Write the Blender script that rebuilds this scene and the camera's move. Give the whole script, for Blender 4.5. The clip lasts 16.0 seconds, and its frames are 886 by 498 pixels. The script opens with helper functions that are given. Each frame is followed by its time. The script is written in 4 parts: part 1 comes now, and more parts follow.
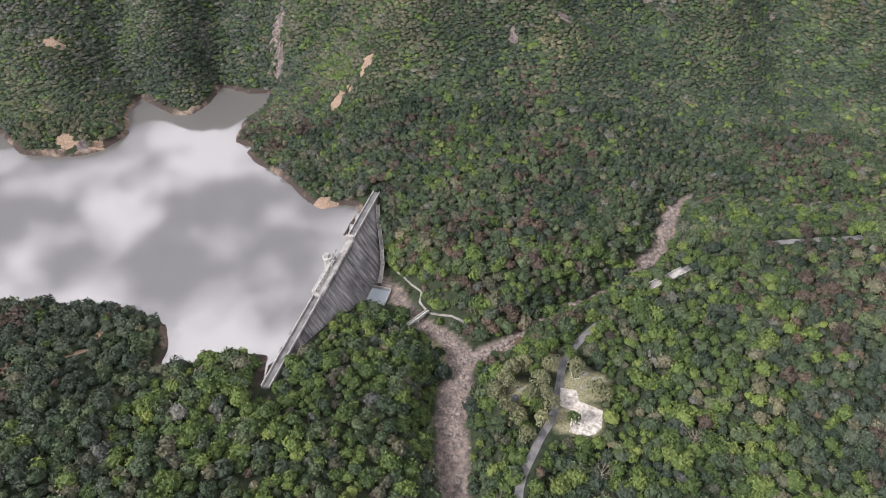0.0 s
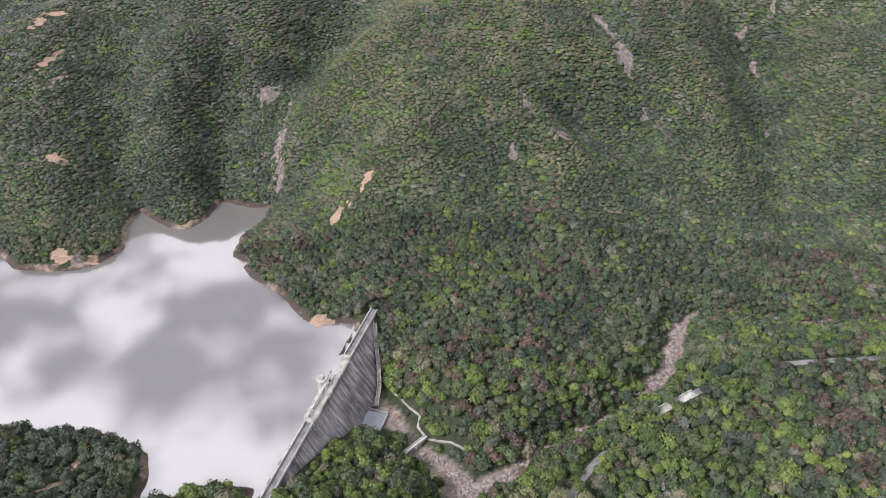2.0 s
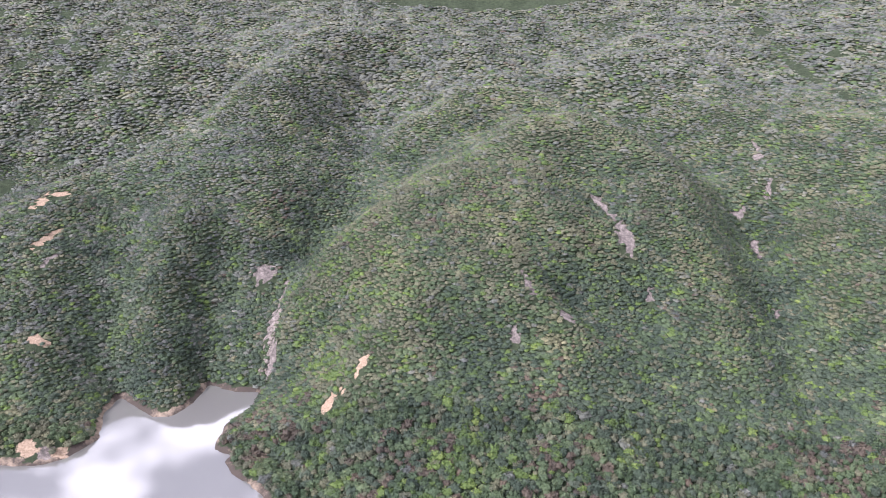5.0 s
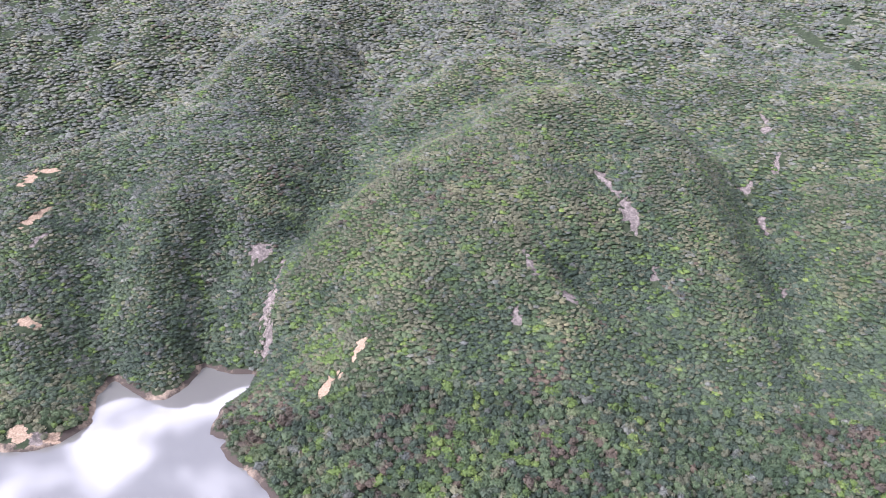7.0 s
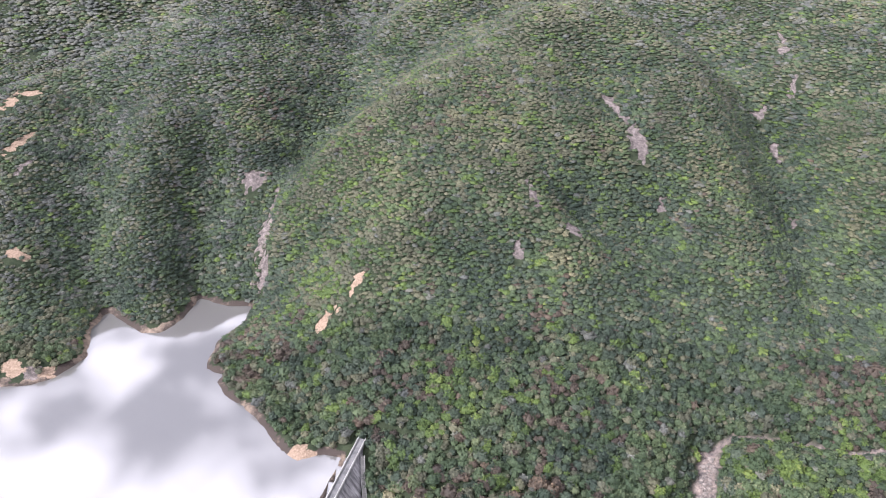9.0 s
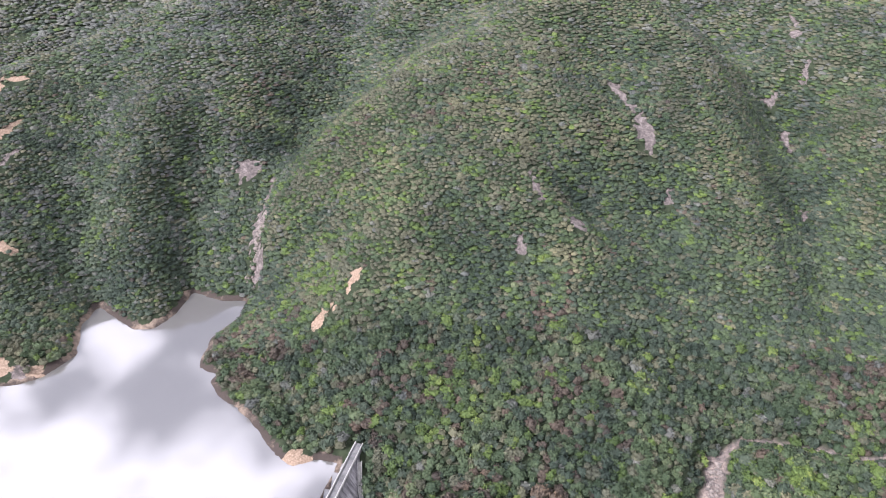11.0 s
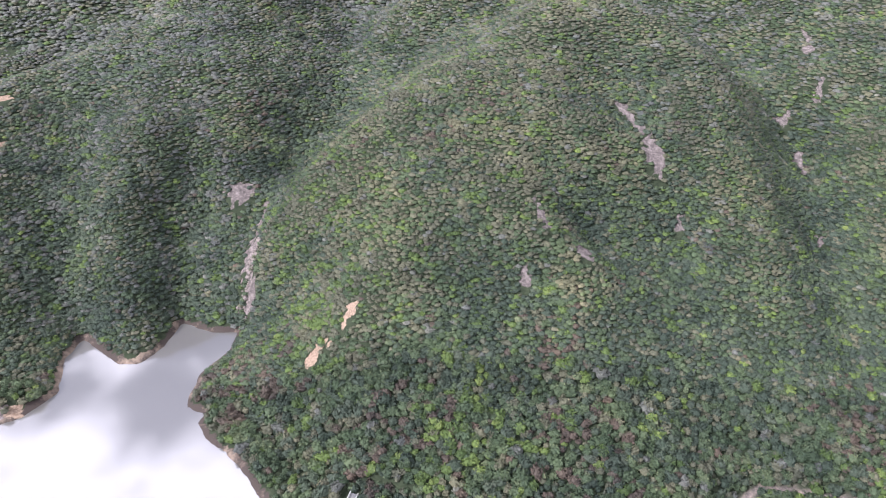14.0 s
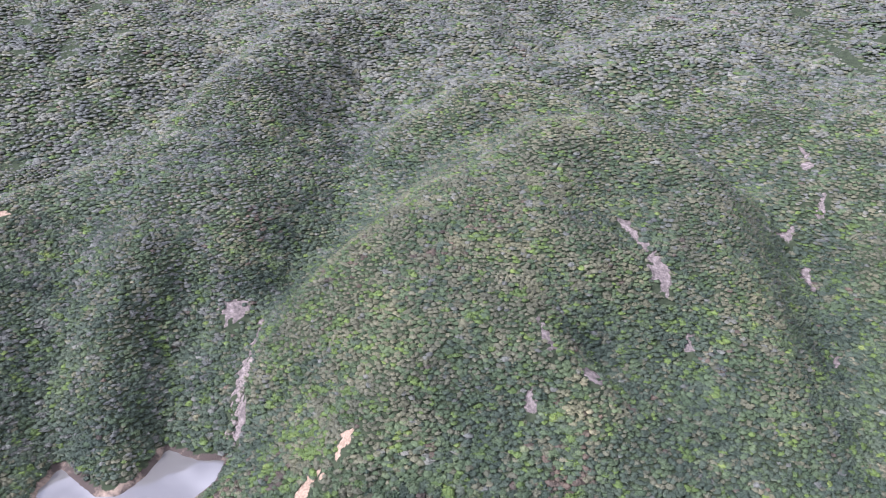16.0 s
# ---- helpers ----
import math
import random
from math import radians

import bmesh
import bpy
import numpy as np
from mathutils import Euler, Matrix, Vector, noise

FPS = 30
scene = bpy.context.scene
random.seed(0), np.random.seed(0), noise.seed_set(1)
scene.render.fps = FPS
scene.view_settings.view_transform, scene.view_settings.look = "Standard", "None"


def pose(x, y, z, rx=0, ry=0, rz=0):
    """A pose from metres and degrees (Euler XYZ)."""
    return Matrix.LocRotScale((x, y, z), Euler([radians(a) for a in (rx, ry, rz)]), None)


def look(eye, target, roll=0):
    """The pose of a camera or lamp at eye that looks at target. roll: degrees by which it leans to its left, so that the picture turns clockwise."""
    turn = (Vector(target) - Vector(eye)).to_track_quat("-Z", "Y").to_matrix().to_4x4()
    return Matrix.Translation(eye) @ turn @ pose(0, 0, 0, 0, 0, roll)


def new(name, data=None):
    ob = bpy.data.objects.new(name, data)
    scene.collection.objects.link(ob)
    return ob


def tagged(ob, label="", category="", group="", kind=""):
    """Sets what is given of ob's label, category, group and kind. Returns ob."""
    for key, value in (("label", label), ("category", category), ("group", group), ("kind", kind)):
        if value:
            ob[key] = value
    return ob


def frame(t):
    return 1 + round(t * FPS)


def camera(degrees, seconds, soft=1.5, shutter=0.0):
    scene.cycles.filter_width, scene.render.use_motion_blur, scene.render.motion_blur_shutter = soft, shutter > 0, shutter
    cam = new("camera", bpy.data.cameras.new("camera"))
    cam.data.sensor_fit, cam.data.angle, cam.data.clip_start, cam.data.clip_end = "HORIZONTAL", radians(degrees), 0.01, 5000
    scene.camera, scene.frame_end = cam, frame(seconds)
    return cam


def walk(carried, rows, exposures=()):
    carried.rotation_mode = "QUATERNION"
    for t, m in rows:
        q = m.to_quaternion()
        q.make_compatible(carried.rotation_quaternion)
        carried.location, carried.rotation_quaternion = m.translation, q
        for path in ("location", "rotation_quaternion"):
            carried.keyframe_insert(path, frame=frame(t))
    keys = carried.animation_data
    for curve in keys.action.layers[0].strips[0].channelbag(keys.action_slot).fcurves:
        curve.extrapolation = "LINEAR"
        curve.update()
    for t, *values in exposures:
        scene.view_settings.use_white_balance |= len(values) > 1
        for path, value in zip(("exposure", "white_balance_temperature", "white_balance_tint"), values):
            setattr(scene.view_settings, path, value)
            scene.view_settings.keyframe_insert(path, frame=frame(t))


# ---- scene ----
cam = camera(63.6, 16.0, soft=1.0)


def aim(x, y, z, yaw, pitch, roll):
    """A camera pose from its place and its turn, pitch and lean in degrees."""
    a, b = radians(yaw), radians(pitch)
    way = Vector((-math.sin(a) * math.cos(b), math.cos(a) * math.cos(b), math.sin(b)))
    eye = Vector((x, y, z))
    return look(eye, eye + 100 * way, roll)


PATH = [
    (0.0, -0.45, 0.02, 269.75, 0.088, -41.039, 0.245),
    (0.5, -0.45, 3.45, 269.54, 0.091, -38.946, 0.272),
    (1.0, -0.44, 6.95, 269.41, 0.099, -36.868, 0.295),
    (1.5, -0.41, 10.58, 269.37, 0.110, -34.796, 0.313),
    (2.0, -0.37, 14.40, 269.41, 0.124, -32.747, 0.325),
    (2.5, -0.31, 18.45, 269.51, 0.141, -30.702, 0.332),
    (3.0, -0.24, 22.75, 269.69, 0.160, -28.470, 0.337),
    (3.5, -0.16, 27.22, 269.93, 0.182, -26.191, 0.342),
    (4.0, -0.07, 31.76, 270.23, 0.207, -23.969, 0.352),
    (4.5, 0.03, 36.20, 270.59, 0.234, -21.665, 0.371),
    (4.7, 0.07, 37.92, 270.75, 0.247, -20.741, 0.382),
    (5.2, 0.17, 41.95, 271.16, 0.266, -19.199, 0.371),
    (5.75, 0.29, 45.89, 271.68, 0.272, -19.003, 0.313),
    (6.3, 0.42, 49.93, 272.26, 0.270, -19.954, 0.259),
    (6.8, 0.53, 54.22, 272.83, 0.268, -21.447, 0.257),
    (7.0, 0.57, 56.12, 273.06, 0.268, -22.119, 0.271),
    (7.5, 0.68, 60.94, 273.66, 0.269, -23.825, 0.308),
    (8.0, 0.78, 65.76, 274.28, 0.272, -25.524, 0.346),
    (8.5, 0.88, 70.51, 274.92, 0.275, -27.174, 0.384),
    (9.0, 0.97, 75.14, 275.58, 0.278, -28.840, 0.419),
    (9.2, 1.00, 76.94, 275.84, 0.278, -29.476, 0.430),
    (9.8, 1.09, 82.47, 276.65, 0.288, -30.740, 0.467),
    (10.4, 1.17, 88.03, 277.46, 0.307, -30.964, 0.493),
    (10.95, 1.22, 93.09, 278.21, 0.328, -30.740, 0.503),
    (11.5, 1.24, 98.07, 278.94, 0.347, -30.557, 0.495),
    (12.0, 1.25, 102.54, 279.60, 0.362, -30.541, 0.477),
    (12.5, 1.24, 107.01, 280.24, 0.374, -30.520, 0.464),
    (13.0, 1.21, 111.48, 280.87, 0.381, -30.519, 0.456),
    (13.5, 1.15, 115.95, 281.46, 0.385, -30.550, 0.452),
    (14.0, 1.07, 120.39, 282.03, 0.392, -30.461, 0.452),
    (14.5, 0.97, 124.75, 282.57, 0.405, -29.385, 0.456),
    (15.0, 0.84, 129.02, 283.07, 0.425, -26.901, 0.461),
    (15.5, 0.68, 133.23, 283.52, 0.448, -24.299, 0.467),
    (16.0, 0.49, 137.45, 283.93, 0.469, -22.119, 0.474),
]
walk(cam, [(t, aim(*row)) for t, *row in PATH],
     exposures=[(0.0, 0.0, 6150, 15), (1.5, 0.1, 6100, 16), (3.5, 0.38, 5900, 18), (4.5, 0.6, 5800, 20), (7.0, 0.85, 5600, 22), (9.0, 0.62, 5800, 19), (14.0, 0.54, 5700, 20), (16.0, 0.76, 5500, 24)])

# ---------------------------------------------------------------- light
SUN_AZ, SUN_EL = radians(-122), radians(38)     # from the left and behind, high, veiled by thin cloud
world = bpy.data.worlds.new("sky")
scene.world = world
world.use_nodes = True
wn, wl = world.node_tree.nodes, world.node_tree.links
wn.clear()
sky = wn.new("ShaderNodeTexSky")
sky.sky_type = "NISHITA"
sky.sun_disc = False
sky.sun_elevation, sky.sun_rotation = SUN_EL, SUN_AZ
skybg = wn.new("ShaderNodeBackground")
skybg.inputs["Strength"].default_value = 0.10
wl.new(sky.outputs[0], skybg.inputs["Color"])
tc = wn.new("ShaderNodeTexCoord")
sep = wn.new("ShaderNodeSeparateXYZ")
wl.new(tc.outputs["Generated"], sep.inputs[0])
zmax = wn.new("ShaderNodeMath")
zmax.operation = "MAXIMUM"
zmax.inputs[1].default_value = 0.08
wl.new(sep.outputs[2], zmax.inputs[0])
div = wn.new("ShaderNodeVectorMath")
div.operation = "DIVIDE"
wl.new(tc.outputs["Generated"], div.inputs[0])
comb = wn.new("ShaderNodeCombineXYZ")
for k in range(3):
    wl.new(zmax.outputs[0], comb.inputs[k])
wl.new(comb.outputs[0], div.inputs[1])
cl = wn.new("ShaderNodeTexNoise")
cl.inputs["Scale"].default_value = 5.4
cl.inputs["Detail"].default_value = 6.0
cl.inputs["Roughness"].default_value = 0.52
wl.new(div.outputs[0], cl.inputs["Vector"])
ramp = wn.new("ShaderNodeValToRGB")
ramp.color_ramp.elements[0].position, ramp.color_ramp.elements[0].color = 0.40, (0.16, 0.17, 0.20, 1)
ramp.color_ramp.elements[1].position, ramp.color_ramp.elements[1].color = 0.60, (1.52, 1.44, 1.38, 1)
wl.new(cl.outputs["Fac"], ramp.inputs[0])
cloudbg = wn.new("ShaderNodeBackground")
cloudbg.inputs["Strength"].default_value = 1.5
wl.new(ramp.outputs[0], cloudbg.inputs["Color"])
mixbg = wn.new("ShaderNodeMixShader")
mixbg.inputs[0].default_value = 0.85
wl.new(skybg.outputs[0], mixbg.inputs[1])
wl.new(cloudbg.outputs[0], mixbg.inputs[2])
wout = wn.new("ShaderNodeOutputWorld")
wl.new(mixbg.outputs[0], wout.inputs[0])

lamp = bpy.data.lights.new("sun", "SUN")
lamp.energy, lamp.angle, lamp.color = 5.0, radians(10), (1.0, 0.95, 0.87)
sun = new("sun", lamp)
sun_way = Vector((math.sin(SUN_AZ) * math.cos(SUN_EL), math.cos(SUN_AZ) * math.cos(SUN_EL), math.sin(SUN_EL)))
sun.matrix_world = look(sun_way * 500, (0, 0, 0))


# ---------------------------------------------------------------- materials
def material(name, rough=0.85, spec=0.2):
    m = bpy.data.materials.new(name)
    m.use_nodes = True
    b = m.node_tree.nodes["Principled BSDF"]
    b.inputs["Roughness"].default_value = rough
    b.inputs["Specular IOR Level"].default_value = spec
    return m, m.node_tree.nodes, m.node_tree.links, b


def noise_node(n, l, scale, detail=4.0, stretch=None, rough=0.55):
    """Noise over the object's own metres."""
    tex = n.new("ShaderNodeTexNoise")
    tex.inputs["Scale"].default_value = scale
    tex.inputs["Detail"].default_value = detail
    tex.inputs["Roughness"].default_value = rough
    geo = n.new("ShaderNodeNewGeometry")
    if stretch:
        mp = n.new("ShaderNodeMapping")
        mp.inputs["Scale"].default_value = stretch
        l.new(geo.outputs["Position"], mp.inputs[0])
        l.new(mp.outputs[0], tex.inputs["Vector"])
    else:
        l.new(geo.outputs["Position"], tex.inputs["Vector"])
    return tex.outputs["Fac"]


def ramp_node(n, l, fac, *stops):
    r = n.new("ShaderNodeValToRGB")
    el = r.color_ramp.elements
    el[0].position, el[0].color = stops[0][0], (*stops[0][1], 1)
    el[1].position, el[1].color = stops[-1][0], (*stops[-1][1], 1)
    for p, c in stops[1:-1]:
        e = el.new(p)
        e.color = (*c, 1)
    l.new(fac, r.inputs[0])
    return r.outputs[0]


def blend(n, l, fac, a, b, mode="MIX"):
    m = n.new("ShaderNodeMix")
    m.data_type, m.blend_type = "RGBA", mode
    if isinstance(fac, (int, float)):
        m.inputs[0].default_value = fac
    else:
        l.new(fac, m.inputs[0])
    for s, k in ((a, 6), (b, 7)):
        if isinstance(s, tuple):
            m.inputs[k].default_value = (*s, 1)
        else:
            l.new(s, m.inputs[k])
    return m.outputs[2]


def bump(n, l, b, height, strength, distance):
    k = n.new("ShaderNodeBump")
    k.inputs["Strength"].default_value = strength
    k.inputs["Distance"].default_value = distance
    l.new(height, k.inputs["Height"])
    l.new(k.outputs[0], b.inputs["Normal"])


def mottled(name, dark, light, scale, fine=8.0, rough=0.85, spec=0.2, relief=0.3, stretch=None, lo=0.35, hi=0.65):
    """A plain surface with broad stains and a fine grain."""
    m, n, l, b = material(name, rough, spec)
    broad = noise_node(n, l, scale, 5.0, stretch)
    grain = noise_node(n, l, fine, 3.0)
    c = ramp_node(n, l, broad, (lo, dark), (hi, light))
    g = ramp_node(n, l, grain, (0.3, (0.7, 0.7, 0.7)), (0.7, (1.15, 1.15, 1.15)))
    l.new(blend(n, l, 1.0, c, g, "MULTIPLY"), b.inputs["Base Color"])
    if relief:
        bump(n, l, b, grain, relief, 0.1)
    return m


def foliage(name, dark, light, tip):
    """Leaves: each tree its own tone, each clump a little off it, with broad drifts over the hillside."""
    m, n, l, b = material(name, 0.6, 0.3)
    geo = n.new("ShaderNodeNewGeometry")
    tone = n.new("ShaderNodeAttribute")
    tone.attribute_name = "tone"
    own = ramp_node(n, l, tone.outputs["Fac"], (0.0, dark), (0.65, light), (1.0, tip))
    clump = ramp_node(n, l, geo.outputs["Random Per Island"], (0.0, (0.84, 0.85, 0.85)), (1.0, (1.15, 1.14, 1.10)))
    drift = ramp_node(n, l, noise_node(n, l, 0.022, 4.0), (0.30, (0.66, 0.70, 0.74)), (0.5, (0.98, 0.98, 0.98)), (0.70, (1.3, 1.26, 1.12)))
    l.new(blend(n, l, 1.0, blend(n, l, 1.0, own, drift, "MULTIPLY"), clump, "MULTIPLY"), b.inputs["Base Color"])
    bump(n, l, b, noise_node(n, l, 1.1, 3.0), 1.0, 0.9)
    return m


M_BRIGHT = foliage("leaves_bright", (0.046, 0.075, 0.025), (0.100, 0.146, 0.040), (0.164, 0.204, 0.060))
M_GREEN = foliage("leaves_green", (0.038, 0.060, 0.032), (0.074, 0.103, 0.054), (0.124, 0.146, 0.078))
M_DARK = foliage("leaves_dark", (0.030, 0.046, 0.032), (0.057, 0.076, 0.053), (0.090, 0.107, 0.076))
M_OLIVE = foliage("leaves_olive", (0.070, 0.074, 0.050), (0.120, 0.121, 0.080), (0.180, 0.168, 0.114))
M_RUST = foliage("leaves_rust", (0.056, 0.045, 0.038), (0.100, 0.077, 0.060), (0.146, 0.106, 0.078))
# grey-green leaves with haze mixed into their colour, for distant and western hills
M_HAZE_GREY = foliage("leaves_haze_grey", (0.080, 0.085, 0.078), (0.120, 0.124, 0.112), (0.168, 0.168, 0.152))
M_FEATHER = foliage("leaves_feathery", (0.125, 0.136, 0.074), (0.201, 0.207, 0.118), (0.300, 0.296, 0.185))
# palest leaves: distant haze put into the base colour
M_HAZE_PALE = foliage("leaves_haze_pale", (0.100, 0.106, 0.094), (0.150, 0.154, 0.136), (0.200, 0.198, 0.176))
M_SOIL = mottled("trodden_soil", (0.24, 0.20, 0.15), (0.46, 0.40, 0.32), 0.5, 3.0)
M_SLATE = mottled("dark_roof", (0.06, 0.06, 0.065), (0.12, 0.12, 0.125), 0.8, 4.0)
M_BARK = mottled("bark", (0.16, 0.13, 0.10), (0.32, 0.28, 0.23), 0.6, 6.0)
M_CONCRETE = mottled("weathered_concrete", (0.24, 0.23, 0.215), (0.42, 0.405, 0.38), 0.25, 3.0)
M_PALE = mottled("pale_concrete", (0.36, 0.35, 0.33), (0.56, 0.545, 0.52), 0.35, 3.0)
M_PAD = mottled("cracked_paving", (0.32, 0.29, 0.25), (0.66, 0.62, 0.57), 0.45, 2.0)
M_ROAD = mottled("old_asphalt", (0.11, 0.11, 0.112), (0.21, 0.205, 0.205), 0.2, 3.0)
M_ROCK = mottled("river_rock", (0.13, 0.115, 0.108), (0.31, 0.262, 0.232), 0.5, 3.0)
M_IRON = mottled("painted_iron", (0.55, 0.55, 0.54), (0.72, 0.72, 0.70), 1.0, 6.0, 0.5)
M_DARKMETAL = mottled("dark_metal", (0.04, 0.04, 0.045), (0.09, 0.09, 0.09), 1.0, 6.0, 0.5)
M_GRASS = mottled("rough_grass", (0.07, 0.09, 0.03), (0.17, 0.17, 0.08), 0.4, 3.0)
M_CLAY = mottled("bare_clay", (0.24, 0.17, 0.11), (0.40, 0.31, 0.23), 0.4, 3.0)

# masonry of the dam: pale stone with long dark seepage streaks down the face
M_STONE, n, l, b = material("dam_masonry", 0.8, 0.25)
tco = n.new("ShaderNodeTexCoord")
mpg = n.new("ShaderNodeMapping")
mpg.inputs["Scale"].default_value = (1.0, 0.10, 0.13)
l.new(tco.outputs["Object"], mpg.inputs[0])
stx = n.new("ShaderNodeTexNoise")
stx.inputs["Scale"].default_value, stx.inputs["Detail"].default_value, stx.inputs["Roughness"].default_value = 0.55, 7.0, 0.7
l.new(mpg.outputs[0], stx.inputs["Vector"])
streak = ramp_node(n, l, stx.outputs["Fac"], (0.36, (0.07, 0.067, 0.07)), (0.5, (0.19, 0.183, 0.188)), (0.66, (0.36, 0.35, 0.355)))
stain = ramp_node(n, l, noise_node(n, l, 0.09, 3.0), (0.35, (0.62, 0.62, 0.64)), (0.65, (1.25, 1.24, 1.22)))
l.new(blend(n, l, 1.0, streak, stain, "MULTIPLY"), b.inputs["Base Color"])
bump(n, l, b, noise_node(n, l, 1.2, 4.0), 0.4, 0.2)

# still water with a pale silty body and a mirror skin
M_WATER, n, l, b = material("reservoir_water", 0.5, 0.0)
b.inputs["Base Color"].default_value = (0.125, 0.118, 0.110, 1)
skin = n.new("ShaderNodeBsdfGlossy")
skin.inputs["Roughness"].default_value = 0.05
skin.inputs["Color"].default_value = (0.95, 0.95, 0.96, 1)
ripple = n.new("ShaderNodeBsdfGlossy")
ripple.inputs["Roughness"].default_value = 0.42
ripple.inputs["Color"].default_value = (0.95, 0.94, 0.94, 1)
skins = n.new("ShaderNodeMixShader")
skins.inputs[0].default_value = 0.28
l.new(skin.outputs[0], skins.inputs[1])
l.new(ripple.outputs[0], skins.inputs[2])
both = n.new("ShaderNodeMixShader")
both.inputs[0].default_value = 0.36
l.new(b.outputs[0], both.inputs[1])
l.new(skins.outputs[0], both.inputs[2])
l.new(both.outputs[0], n["Material Output"].inputs[0])

M_POOL, n, l, b = material("basin_water", 0.05, 0.5)
b.inputs["Base Color"].default_value = (0.20, 0.23, 0.25, 1)
b.inputs["Metallic"].default_value = 0.3

# ---------------------------------------------------------------- the land's plan
# outline of the water, from the dam's far end along the far shore and back along the near one
LAKE = [(-53, 349), (-63, 351), (-75, 346), (-85, 353), (-105, 379), (-128, 398), (-135, 409), (-133, 415), (-146, 421),
        (-146, 449), (-134, 473), (-134, 490), (-151, 490), (-173, 500), (-176, 473), (-186, 458), (-198, 457), (-231, 482),
        (-232, 460), (-222, 432), (-233, 410), (-250, 402), (-286, 404), (-314, 432), (-360, 450), (-460, 430), (-600, 380),
        (-600, 260), (-400, 262), (-260, 262), (-205, 264), (-165, 262), (-142, 250), (-137, 236), (-136, 221), (-120, 226),
        (-99, 231), (-86, 230), (-86, 212)]
# river beds and roads: x, y, z along their middle
RIVER = [(-40, 309, -20.5), (-32, 300, -21), (-14, 271, -22), (3, 260, -22.5), (10, 244, -23), (4, 222, -24), (3, 190, -25.5), (4, 166, -27), (5, 120, -30), (8, 0, -36)]
SIDE = [(10, 246, -23), (35, 257, -21.5), (55, 272, -20), (85, 290, -18.5), (115, 309, -16.5), (136, 337, -14), (145, 363, -11.5),
        (164, 377, -9.5), (195, 372, -9), (223, 363, -8.5), (242, 365, -8), (288, 373, -6.5), (360, 385, -3), (450, 380, 0)]
ROAD = [(36, 120, -12), (32, 160, -11), (42, 186, -11), (51, 202, -11), (56, 219, -11), (61, 236, -11), (72, 251, -10), (90, 268, -9), (110, 283, -7.5),
        (119, 290, -7), (134, 298, -6), (155, 310, -5), (173, 318, -4), (195, 321, -3.5), (217, 323, -3), (248, 325, -2), (320, 332, 2), (420, 330, 8)]
PAD = [(57, 219.5), (64.5, 218), (65, 211.5), (75.5, 206), (73.5, 196.5), (70, 193), (65, 191.5), (58, 194), (61, 206), (55.5, 209)]
YARDS = [(56.5, 200, 5.5), (55, 236, 5.5), (38, 217, 5.5), (33, 211, 4)]     # small clearings by the road
# ridges, flanks and valleys of the bare land, each a line of places from low to high
SPUR_CREST = [(-92, 425, 9), (-73, 432, 22), (-52, 444, 42), (-42, 475, 62), (-33, 505, 80), (-15, 540, 95), (18, 580, 113), (55, 622, 133), (72, 662, 153), (80, 700, 168), (76, 748, 163), (68, 800, 180), (82, 850, 152), (100, 900, 168)]
SPUR_WEST = [(-123, 512, 40), (-115, 535, 56), (-98, 555, 78), (-76, 582, 97), (-51, 608, 111), (-14, 650, 127), (34, 690, 143), (16, 760, 140), (18, 800, 175), (-18, 800, 155), (-47, 785, 143)]
SPUR_FACE = [(-30, 372, 12), (-25, 410, 20), (-66, 480, 46), (-62, 540, 88), (14, 440, 33), (46, 473, 51), (58, 504, 76), (89, 516, 54), (5, 300, 2), (38, 330, 3), (64, 285, -4), (10, 265, -16), (-32, 340, 2), (30, 385, 16), (-110, 450, 14), (-103, 500, 32), (50, 560, 104)]
EAST_EDGE = [(110, 720, 165), (124, 785, 171), (163, 730, 154), (198, 698, 137), (224, 662, 116), (226, 620, 94), (228, 580, 72), (222, 540, 56), (228, 495, 30), (215, 440, 10)]
EAST_GULLY = [(118, 640, 128), (122, 606, 107), (135, 562, 88), (150, 536, 56), (140, 495, 40), (139, 441, 18), (150, 420, 8)]
EAST_FLANK = [(84, 494, 62), (100, 575, 112), (165, 600, 113), (180, 640, 130), (178, 560, 84), (182, 515, 52), (175, 470, 26), (100, 400, 13), (110, 330, -3), (120, 370, 2)]
EAST_STREAM = [(200, 405, 4), (240, 440, 3), (256, 500, 17), (263, 556, 31), (271, 625, 62), (263, 666, 84), (238, 735, 100), (204, 790, 114), (160, 845, 130), (120, 885, 148)]
EAST_HILL = [(255, 420, 5), (300, 540, 62), (304, 608, 90), (290, 680, 112), (308, 750, 132), (345, 740, 146), (280, 800, 150), (230, 870, 160), (300, 900, 178), (391, 850, 168), (330, 560, 78), (360, 640, 112), (420, 560, 100), (400, 440, 30), (430, 760, 160), (330, 470, 25)]
RAVINE = [(-130, 497, 5), (-132, 515, 21), (-130, 530, 36), (-127, 560, 46), (-116, 605, 57), (-98, 645, 70), (-78, 685, 84), (-80, 735, 98), (-82, 790, 110), (-75, 850, 122), (-60, 910, 138)]
WEST_NOSE = [(-152, 492, 4), (-156, 530, 33), (-148, 574, 58), (-160, 615, 88), (-150, 660, 104), (-135, 720, 112), (-150, 790, 130)]
MIDDLE_GULLY = [(-174, 508, 4), (-182, 545, 30), (-184, 585, 62), (-188, 625, 94)]
MIDDLE_NOSE = [(-200, 470, 10), (-206, 505, 38), (-212, 548, 70), (-214, 600, 100), (-228, 660, 118), (-242, 705, 127)]
WEST_GULLY = [(-236, 492, 8), (-247, 530, 40), (-262, 580, 70), (-276, 630, 94)]
